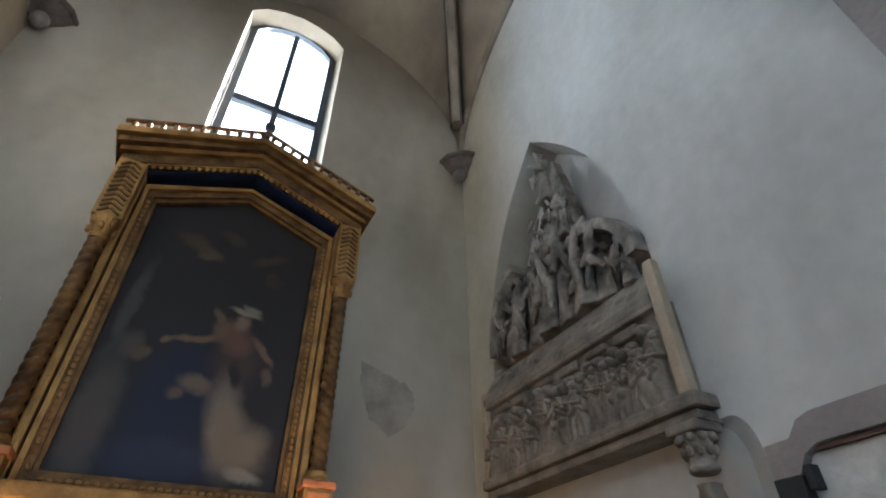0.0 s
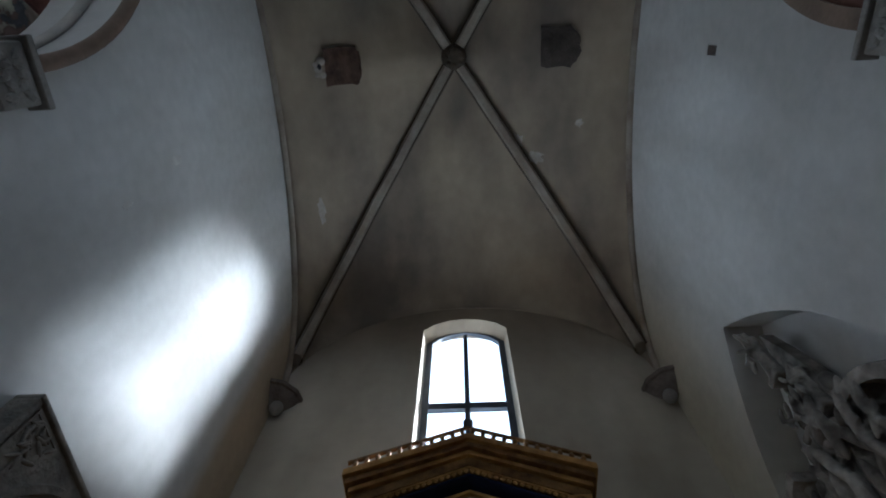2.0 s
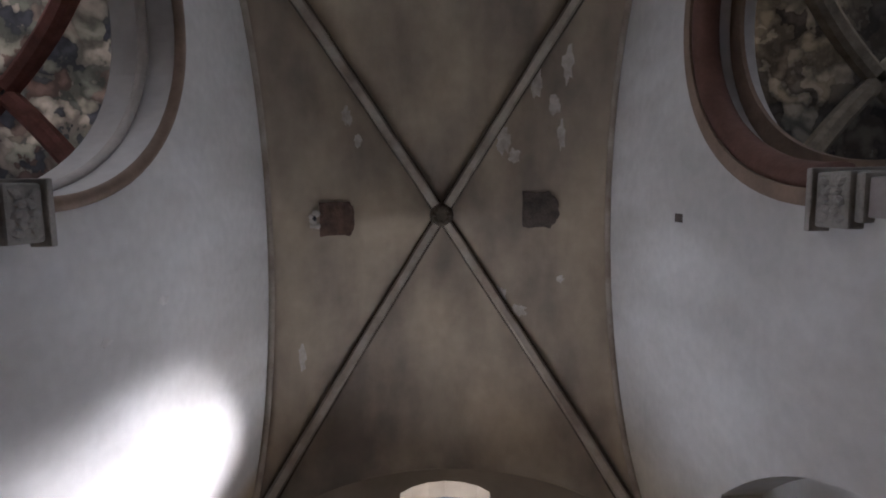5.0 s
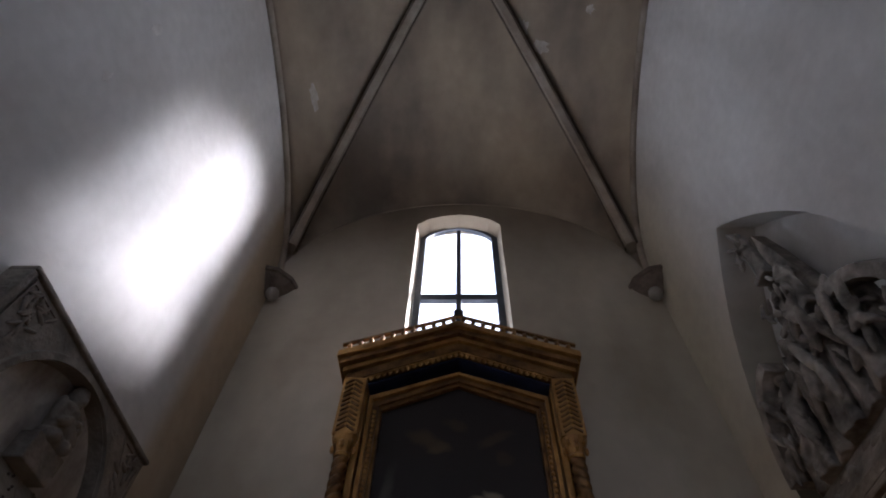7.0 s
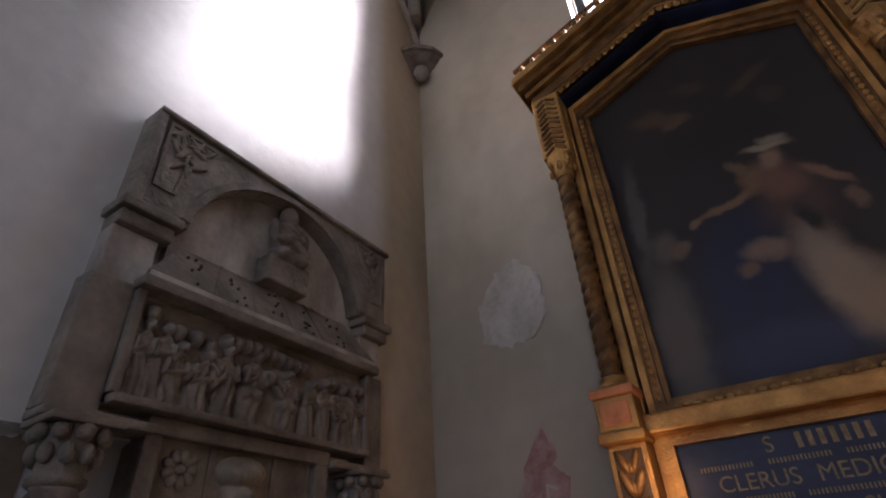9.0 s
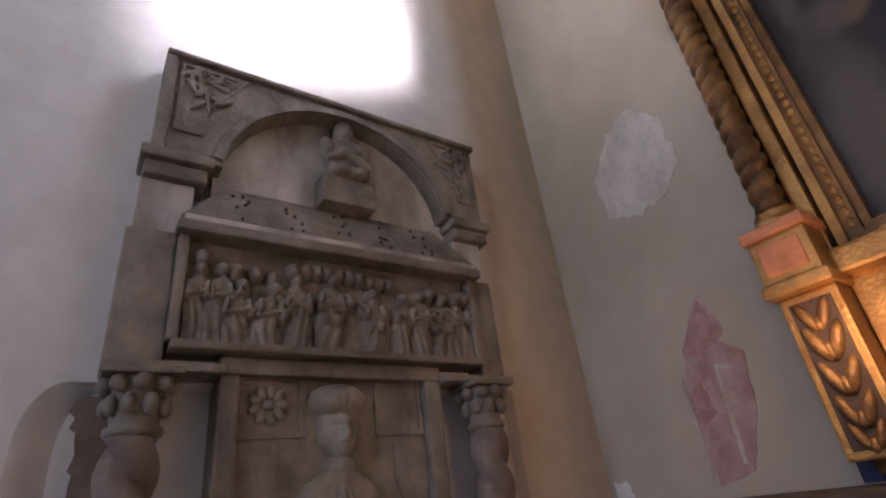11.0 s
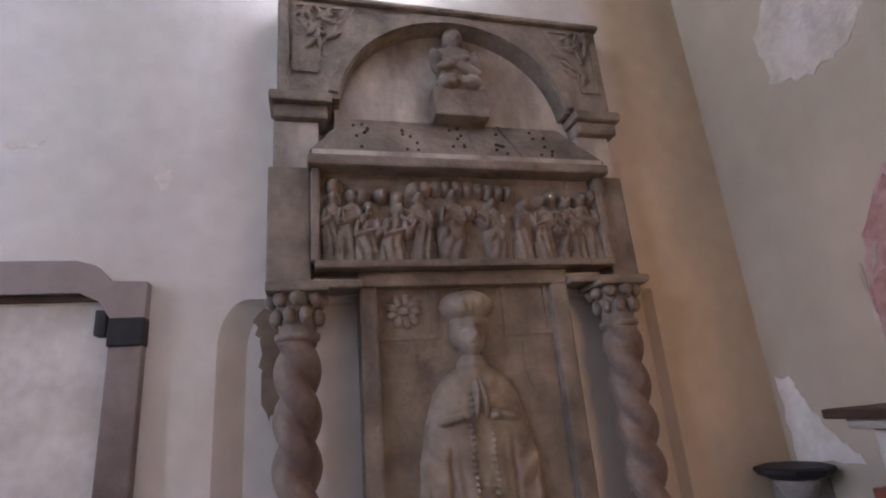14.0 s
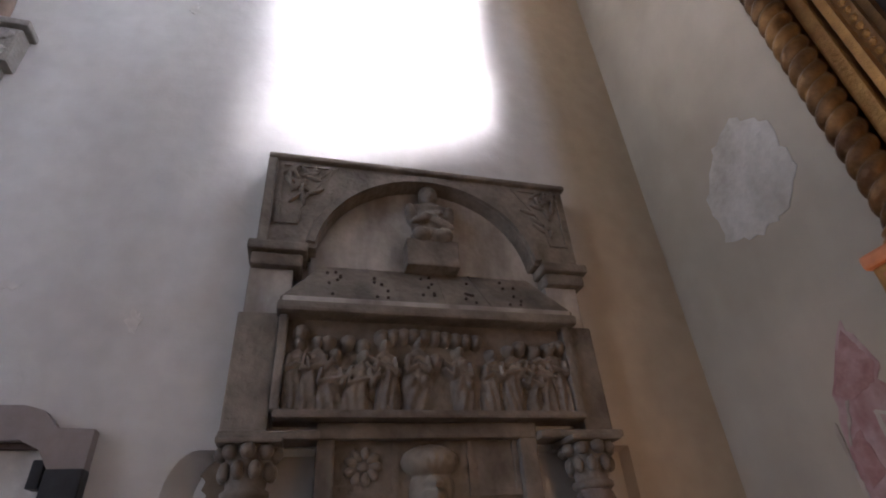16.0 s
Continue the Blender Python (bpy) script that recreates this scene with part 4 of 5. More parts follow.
# ---- figures of stone ----
def figure(bm, at, tall, turn=0.0, lean=0.0, deep=1.0, arms=True, seed=0, squat=1.0):
    """A draped stone figure that faces +x, reduced to plain forms."""
    rnd = random.Random(seed)
    base = pose(*at, 0, lean, turn) @ Matrix.Diagonal((deep, squat, 1, 1))
    n, rows = 18, []
    for h, r in ((0, 0.17), (0.04, 0.175), (0.2, 0.15), (0.4, 0.145), (0.52, 0.13), (0.62, 0.14), (0.72, 0.155), (0.79, 0.12), (0.83, 0.055), (0.86, 0.05)):
        ring = []
        for k in range(n):
            a = 2 * math.pi * k / n
            fold = 1 + (0.14 * math.cos(5 * a + seed + 3 * h) if h < 0.6 else 0.04 * math.cos(4 * a))
            ring.append(bm.verts.new(base @ Vector((r * tall * fold * math.cos(a) * 0.72, r * tall * fold * math.sin(a), h * tall))))
        rows.append(ring)
    for r, q in zip(rows, rows[1:]):
        for k in range(n):
            bm.faces.new((r[k], r[(k + 1) % n], q[(k + 1) % n], q[k]))
    bm.faces.new(rows[0]), bm.faces.new(rows[-1])
    bmesh.ops.create_icosphere(bm, subdivisions=2, radius=0.075 * tall, matrix=base @ pose(0.02 * tall, 0, 0.915 * tall) @ Matrix.Diagonal((0.95, 0.85, 1.2, 1)))
    if arms:
        for s in (-1, 1):
            up = rnd.uniform(0.5, 0.68)
            bmesh.ops.create_icosphere(bm, subdivisions=2, radius=0.05 * tall, matrix=base @ pose(0.06 * tall, s * 0.13 * tall, 0.64 * tall, s * 12, 15, 0) @ Matrix.Diagonal((0.9, 0.9, 2.6, 1)))
            bmesh.ops.create_icosphere(bm, subdivisions=2, radius=0.042 * tall, matrix=base @ pose(0.13 * tall, s * 0.07 * tall, up * tall, s * 62, 25, 0) @ Matrix.Diagonal((0.9, 0.9, 2.2, 1)))
    return bm


def capital_of(cx, cy, z, r, mat, parent):
    bm = lathe(bmesh.new(), [(r * 0.9, 0), (r * 1.08, 0.012), (r * 1.08, 0.03), (r * 0.88, 0.042), (r * 0.98, 0.1), (r * 1.15, 0.17), (r * 1.2, 0.2)], (cx, cy, z), 18)
    cap = part("capital", bm, mat, parent, "capital with round knobs of leaves", smooth=True)
    pieces("leaf_knob", egg(r * 0.36, sub=2), mat, cap, [pose(cx + r * 1.22 * math.cos(a), cy + r * 1.22 * math.sin(a), z + 0.165) for a in steps(0, 2 * math.pi, 9)[:-1]], True)
    pieces("leaf_knob", egg(r * 0.32, (0.9, 0.9, 1.3), 2), mat, cap, [pose(cx + r * 1.08 * math.cos(a + 0.35), cy + r * 1.08 * math.sin(a + 0.35), z + 0.1) for a in steps(0, 2 * math.pi, 9)[:-1]], True)


def carved(name, parent, x, s, y0, z0, tall, kind, lean, reach, seed, deep):
    """One figure of a relief, cut in low relief on the plane x; s: the side it faces."""
    step = 0.0065
    ys, zs = np.arange(-0.36 * tall, 0.361 * tall, step), np.arange(0, 1.04 * tall, step)
    if kind == "head":
        ys, zs = np.arange(-0.1 * tall, 0.101 * tall, step * 0.7), np.arange(-0.1 * tall, 0.13 * tall, step * 0.7)
    y, z = np.meshgrid(ys / tall, zs / tall, indexing="ij")

    def lump(cy, cz, ry, rz, up):
        return up * np.sqrt(np.maximum(0, 1 - ((y - cy) / ry) ** 2 - ((z - cz) / rz) ** 2))

    def limb(line, wide, up):
        far = np.full_like(y, 9.0)
        for (a0, b0), (a1, b1) in zip(line, line[1:]):
            f = np.clip(((y - a0) * (a1 - a0) + (z - b0) * (b1 - b0)) / ((a1 - a0) ** 2 + (b1 - b0) ** 2), 0, 1)
            far = np.minimum(far, np.hypot(y - a0 - f * (a1 - a0), z - b0 - f * (b1 - b0)))
        return up * np.sqrt(np.maximum(0, 1 - (far / wide) ** 2))

    if kind == "head":
        h = np.maximum(lump(0, 0, 0.075, 0.085, 1.0), lump(0.01, 0.03, 0.085, 0.07, 0.85))
    else:
        at, wide, crown = {"stand": ((0, 0.1, 0.45, 0.62, 0.74, 0.8), (0.2, 0.185, 0.15, 0.175, 0.15, 0.03), 0.88),
                           "kneel": ((0, 0.1, 0.22, 0.4, 0.56, 0.63), (0.27, 0.25, 0.17, 0.14, 0.12, 0.03), 0.71),
                           "seat": ((0, 0.18, 0.38, 0.5, 0.72, 0.79), (0.18, 0.19, 0.21, 0.15, 0.16, 0.03), 0.87)}[kind]
        mid = lean * z + (0.05 * np.sin(4 * z + seed) if kind == "stand" else 0)
        half = np.interp(z, at, wide, right=0)
        q = np.clip(np.abs(y - mid) / np.maximum(half, 1e-4), 0, 1)
        h = np.where(half > 0.031, 0.75 * (1 - q ** 2.4) ** 0.6, 0)
        on = h > 0.05
        h = h + on * 0.08 * np.cos((y - mid) * (38 + 7 * (seed % 4)) + seed + 2.5 * np.sin(z * 7 + seed)) * np.clip((0.62 - z) * 5, 0, 1)
        h = h + on * 0.06 * np.cos((z + 0.6 * np.abs(y - mid)) * 60 + seed) * np.clip((z - 0.35) * 6, 0, 1)
        if kind == "seat":
            h = np.maximum(h, np.maximum(lump(-0.09 + lean * 0.4, 0.36, 0.09, 0.1, 1.1), lump(0.09 + lean * 0.4, 0.36, 0.09, 0.1, 1.1)))
        top = lean * crown + reach * 0.03
        low = crown - 0.2
        h = np.maximum(h, lump(top, crown, 0.112, 0.118, 0.3))                 # halo
        h = np.maximum(h, lump(top, crown, 0.066, 0.085, 1.25))
        h = np.maximum(h, lump(top - reach * 0.02, crown + 0.03, 0.078, 0.07, 1.0))
        for side in (-1, 1):
            hand = (lean * low + reach * 0.27, low - 0.02 + 0.05 * side) if reach else (lean * low + side * 0.03, low - 0.1)
            h = np.maximum(h, limb([(lean * low + side * 0.125, low), (lean * low + side * 0.155, low - 0.17), hand], 0.043, 1.05))
    h = np.maximum(h, 0) * deep
    keep = np.maximum.reduce([h[:-1, :-1], h[1:, :-1], h[:-1, 1:], h[1:, 1:]]) > 0.002
    ids, co, faces = -np.ones(h.shape, int), [], []
    for i, j in zip(*np.nonzero(keep)):
        quad = ((i, j), (i + 1, j), (i + 1, j + 1), (i, j + 1))
        for c in quad:
            if ids[c] < 0:
                ids[c] = len(co)
                co.append((x + s * (float(h[c]) - 0.004), y0 + float(y[c]) * tall, z0 + float(z[c]) * tall))
        faces.append(tuple(int(ids[c]) for c in quad))
    me = bpy.data.meshes.new(name)
    me.from_pydata(co, [], faces)
    me.materials.append(MARBLE)
    for f in me.polygons:
        f.use_smooth = True
    ob = new(name, me)
    ob.parent, ob.matrix_parent_inverse = parent, parent.matrix_world.inverted()
    return ob


# ---- wall tomb on the west wall ----
tomb = thing("wall_tomb", (XL, 1.6, 0), "worn grey marble wall tomb with relief and effigy slab", "tomb")
X0 = XL + 0.14
bm = bmesh.new()
ry0, ry1, rz0, rz1, ac, aa, ab = 0.755, 2.49, 2.92, 3.46, (1.62, 2.86), 0.60, 0.54
head = [(ac[0] + aa * math.cos(a), ac[1] + ab * math.sin(a)) for a in steps(math.asin((rz0 - ac[1]) / ab), math.pi - math.asin((rz0 - ac[1]) / ab), 30)]
line = [(X0, ry0, rz0), (X0, ry0, rz1), (X0, ry1, rz1), (X0, ry1, rz0)] + [(X0, y, z) for y, z in head]
prism(bm, line, (-0.14, 0, 0))
part("arch_panel", bm, MARBLE, tomb)
sec = [(-0.02, -0.02), (0.02, -0.02), (0.03, 0.0), (0.02, 0.02), (-0.02, 0.02)]
part("arch_moulding", sweep(bmesh.new(), [(X0 + 0.005, ac[0] + (aa + 0.03) * math.cos(a), ac[1] + (ab + 0.02) * math.sin(a)) for a in steps(0.15, math.pi - 0.15, 36)], sec, up=(1, 0, 0)), MARBLE, tomb)
part("top_moulding", boxed((XL, ry0 - 0.02, rz1), (X0 + 0.03, ry1 + 0.02, rz1 + 0.03), 0.012), MARBLE, tomb)
part("side_moulding", boxed((XL, ry0 - 0.02, 2.92), (X0 + 0.02, ry0 + 0.03, rz1), 0.01), MARBLE, tomb)
rnd = random.Random(7)
for s, y0 in ((1, 0.84), (-1, 2.42)):
    spots = []
    for k in range(22):
        a, d = rnd.uniform(0, 1.57), rnd.uniform(0.01, 0.22)
        spots.append(pose(X0 + 0.006, y0 + s * d * math.cos(a) * 1.1, 3.41 - d * math.sin(a) * 1.3, rnd.uniform(-80, 80)))
    pieces("leaf", egg(0.032, (0.5, 0.4, 1.6), 2), MARBLE, tomb, spots, True)
    part("carved_border", sheet_with_hole(bmesh.new(), [(X0 + 0.01, y0 - s * 0.035, 3.44), (X0 + 0.01, y0 + s * 0.27, 3.44), (X0 + 0.01, y0 + s * 0.1, 3.2), (X0 + 0.01, y0 + s * 0.08, 3.05), (X0 + 0.01, y0 - s * 0.035, 3.05)],
         [(X0 + 0.01, y0 - s * 0.02, 3.425), (X0 + 0.01, y0 + s * 0.235, 3.425), (X0 + 0.01, y0 + s * 0.085, 3.205), (X0 + 0.01, y0 + s * 0.065, 3.065), (X0 + 0.01, y0 - s * 0.02, 3.065)], (-0.02, 0, 0)), MARBLE, tomb)
part("lunette", boxed((XL, 1.0, 2.6), (XL + 0.045, 2.28, 3.42)), MARBLE_PALE, tomb)
for y0, y1 in ((0.70, 0.985), (2.25, 2.52)):
    part("impost", boxed((XL, y0, 2.87), (X0 + 0.05, y1, 2.92), 0.012), MARBLE, tomb)
    part("impost", boxed((XL, y0 + 0.02, 2.80), (X0 + 0.02, y1 - 0.02, 2.87), 0.015), MARBLE, tomb)
    part("impost_block", boxed((XL, y0 + 0.02, 2.56), (X0 - 0.02, y1 - 0.06, 2.80), 0.008), MARBLE_PALE, tomb)
bm = bmesh.new()
lid = [(X0 + 0.05, 0.88, 2.62), (X0 + 0.05, 2.36, 2.62), (XL + 0.05, 2.2, 2.87), (XL + 0.05, 1.06, 2.87)]
v = [bm.verts.new(p) for p in lid] + [bm.verts.new((x - 0.02, y, z - 0.05)) for x, y, z in lid]
for f in ((0, 1, 2, 3), (7, 6, 5, 4), (0, 4, 5, 1), (1, 5, 6, 2), (2, 6, 7, 3), (3, 7, 4, 0)):
    bm.faces.new([v[i] for i in f])
lidp = part("lid", bm, MARBLE, tomb, "sloping inscribed lid")
rnd = random.Random(5)
spots = []
for k in range(5):
    for q in range(7):
        f = rnd.uniform(0.12, 0.85)
        spots.append(pose(X0 + 0.052 + (XL - X0) * f * 0.97, 1.12 + k * 0.235 + rnd.uniform(-0.04, 0.04), 2.622 + 0.25 * f))
# small dark-coloured bumps stand in for the dark holes in the lid
pieces("hole_dot", egg(0.009), DARKPATCH, lidp, spots)
for k in range(4):
    y = 1.2 + k * 0.24
    part("lid_groove", prism(bmesh.new(), [(X0 + 0.054, y - 0.006, 2.625), (X0 + 0.054, y + 0.006, 2.625), (XL + 0.054, 1.62 + (y - 1.62) * 0.78 + 0.005, 2.873), (XL + 0.054, 1.62 + (y - 1.62) * 0.78 - 0.005, 2.873)], (-0.006, 0, 0)), MARBLE, lidp)
part("lid_moulding", boxed((XL, 0.87, 2.55), (X0 + 0.07, 2.37, 2.60), 0.015), MARBLE, tomb)
part("lid_moulding", boxed((XL, 0.89, 2.59), (X0 + 0.055, 2.35, 2.63), 0.01), MARBLE_PALE, tomb)
part("sarcophagus", boxed((XL, 0.9, 2.10), (X0 - 0.035, 2.34, 2.56)), MARBLE, tomb)
part("frame_rail", boxed((X0 - 0.05, 0.9, 2.095), (X0 + 0.035, 2.34, 2.13), 0.012), MARBLE, tomb)
for y0, y1 in ((0.885, 0.925), (2.3, 2.345)):
    part("frame_stile", boxed((X0 - 0.05, y0, 2.13), (X0 + 0.02, y1, 2.555), 0.01), MARBLE, tomb)
for y0, y1 in ((0.70, 0.885), (2.345, 2.49)):
    part("side_post", boxed((XL, y0, 2.05), (X0 - 0.015, y1, 2.57), 0.01), MARBLE, tomb)
scenes = [(0.985, 2.11, 0.36, "stand", 0.0, 0), (1.045, 2.105, 0.34, "stand", 0.05, 1), (1.115, 2.105, 0.34, "kneel", 0.1, 1), (1.235, 2.105, 0.38, "kneel", 0.16, 1), (1.375, 2.105, 0.335, "stand", 0.03, -1), (1.52, 2.105, 0.36, "seat", 0.06, 0),
          (1.755, 2.105, 0.35, "seat", -0.04, -1), (1.90, 2.1, 0.31, "stand", 0.02, 0), (2.015, 2.105, 0.33, "stand", -0.08, 1), (2.10, 2.105, 0.26, "stand", 0.1, -1), (2.17, 2.105, 0.33, "stand", -0.06, -1), (2.255, 2.105, 0.35, "stand", -0.05, -1)]
for k, (y, z, tall, kind, lean, reach) in enumerate(scenes):
    carved("relief_figure", tomb, X0 - 0.035, 1, y, z + 0.03, tall * (1.0 if k % 3 else 0.9), kind, lean, reach, k + 3, 0.055)
heads = [(1.36 + 0.052 * k, 2.47 + 0.01 * math.sin(k * 0.5)) for k in range(10)] + [(0.985, 2.475), (1.11, 2.43), (1.2, 2.435), (1.27, 2.42), (2.06, 2.44), (2.13, 2.42), (2.21, 2.43), (2.28, 2.45), (1.62, 2.36)]
for k, (y, z) in enumerate(heads):
    carved("relief_head", tomb, X0 - 0.035, 1, y, z, 0.44, "head", 0, 0, k, 0.062)
# the small seated statuette and its block
part("statuette_block", boxed((XL + 0.04, 1.49, 2.86), (XL + 0.16, 1.78, 3.02), 0.01), MARBLE, tomb)
bm = bmesh.new()
px, py = XL + 0.1, 1.635
ball(bm, (px, py, 3.05), 0.11, 3, (0.72, 1.05, 0.62))
ball(bm, (px, py, 3.15), 0.10, 3, (0.65, 1.1, 1.25)), ball(bm, (px, py, 3.235), 0.085, 3, (0.7, 1.4, 0.6))
ball(bm, (px + 0.012, py, 3.325), 0.052, 3, (0.95, 0.9, 1.15)), ball(bm, (px - 0.006, py, 3.345), 0.058, 3, (0.95, 1.0, 1.25))
ball(bm, (px - 0.004, py, 3.40), 0.026, 2, (1, 1, 1.3)), ball(bm, (px + 0.058, py, 3.318), 0.012, 2, (1, 0.7, 1.6))
for sg in (-1, 1):
    ball(bm, (px + 0.02, py + sg * 0.108, 3.19), 0.036, 3, (1, 1, 2.2), pose(0, 0, 0, -sg * 8))
    ball(bm, (px + 0.07, py + sg * 0.045, 3.135 - 0.012 * sg), 0.027, 3, (1, 3.2, 1), pose(0, 0, 0, -sg * 24))
    ball(bm, (px + 0.08, py - sg * 0.035, 3.17 - 0.01 * sg), 0.02, 2, (1, 1.6, 1))
    ball(bm, (px + 0.06, py + sg * 0.06, 3.045), 0.05, 3, (1.0, 1.1, 0.8))
statuette = tagged(part("statuette", bm, MARBLE, smooth=True), "small seated stone statuette with folded arms on its block", "statue")
fused = statuette.modifiers.new("fused", "REMESH")
fused.mode, fused.voxel_size, fused.use_smooth_shade = "VOXEL", 0.006, True
# ledge, columns
part("ledge", boxed((XL, 0.70, 2.015), (X0 + 0.02, 1.1, 2.05), 0.01), MARBLE, tomb)
part("ledge", boxed((XL, 2.09, 2.015), (X0 + 0.02, 2.52, 2.05), 0.01), MARBLE, tomb)
for cy in (0.83, 2.33):
    cx, r = XL + 0.11, 0.078
    col = part("column", lathe(bmesh.new(), [(r * (1.0 if h > 0.05 else 1.1), h) for h in steps(0, 1.42, 120)], (cx, cy, 0.38), 32, (2, 36, 0.28)), COLUMNSTONE, tomb, "twisted grey marble column", smooth=True)
    capital_of(cx, cy, 1.80, 0.085, MARBLE, tomb)
    part("abacus", boxed((cx - 0.11, cy - 0.125, 1.99), (cx + 0.12, cy + 0.125, 2.015), 0.008), MARBLE, col)
    part("base", lathe(bmesh.new(), [(0.12, 0), (0.12, 0.06), (0.1, 0.08), (0.11, 0.11), (0.085, 0.14)], (cx, cy, 0.25), 20), MARBLE, col, smooth=True)
    part("plinth", boxed((XL - 0.056, cy - 0.14, 0), (cx + 0.14, cy + 0.14, 0.25), 0.01), MARBLE, tomb)
# effigy slab
SY0, SY1, SX = 1.09, 2.09, XL + 0.05
for y0, y1 in ((SY0, SY0 + 0.075), (SY1 - 0.085, SY1)):
    part("slab_stile", boxed((XL - 0.056, y0, 0.2), (SX + 0.055, y1, 2.03), 0.012), MARBLE, tomb)
part("slab_top", boxed((XL - 0.056, SY0 - 0.003, 2.025), (SX + 0.062, SY1 + 0.003, 2.093), 0.012), MARBLE, tomb)
part("slab_panel", boxed((XL - 0.056, SY0 + 0.07, 0.2), (SX, SY1 - 0.08, 2.04)), MARBLE, tomb)
part("slab_foot", boxed((XL - 0.056, SY0 - 0.02, 0), (SX + 0.09, SY1 + 0.02, 0.2), 0.01), MARBLE, tomb)
for y0, y1 in ((1.165, 1.44), (1.76, 2.005)):
    part("coat_panel", sheet_with_hole(bmesh.new(), [(SX + 0.012, y0, 1.8), (SX + 0.012, y1, 1.8), (SX + 0.012, y1, 2.04), (SX + 0.012, y0, 2.04)],
         [(SX + 0.012, y0 + 0.025, 1.825), (SX + 0.012, y1 - 0.025, 1.825), (SX + 0.012, y1 - 0.025, 2.02), (SX + 0.012, y0 + 0.025, 2.02)], (-0.02, 0, 0)), MARBLE, tomb)
pieces("coat_carving", egg(0.03, (0.6, 1, 0.7), 2), MARBLE, tomb, [pose(SX + 0.004, 1.29 + 0.055 * math.cos(a), 1.925 + 0.05 * math.sin(a), math.degrees(a)) for a in steps(0, 2 * math.pi, 9)[:-1]] + [pose(SX + 0.004, 1.29, 1.925)], True)
for y in (1.24, 1.93):
    bm = bmesh.new()
    shield = [(SX + 0.0, y + a, b) for a, b in ((-0.085, 1.77), (0.085, 1.77), (0.09, 1.64), (0.06, 1.56), (0, 1.52), (-0.06, 1.56), (-0.09, 1.64))]
    prism(bm, shield, (0.008, 0, 0))
    part("shield", bm, MARBLE, tomb)
EY = 1.585


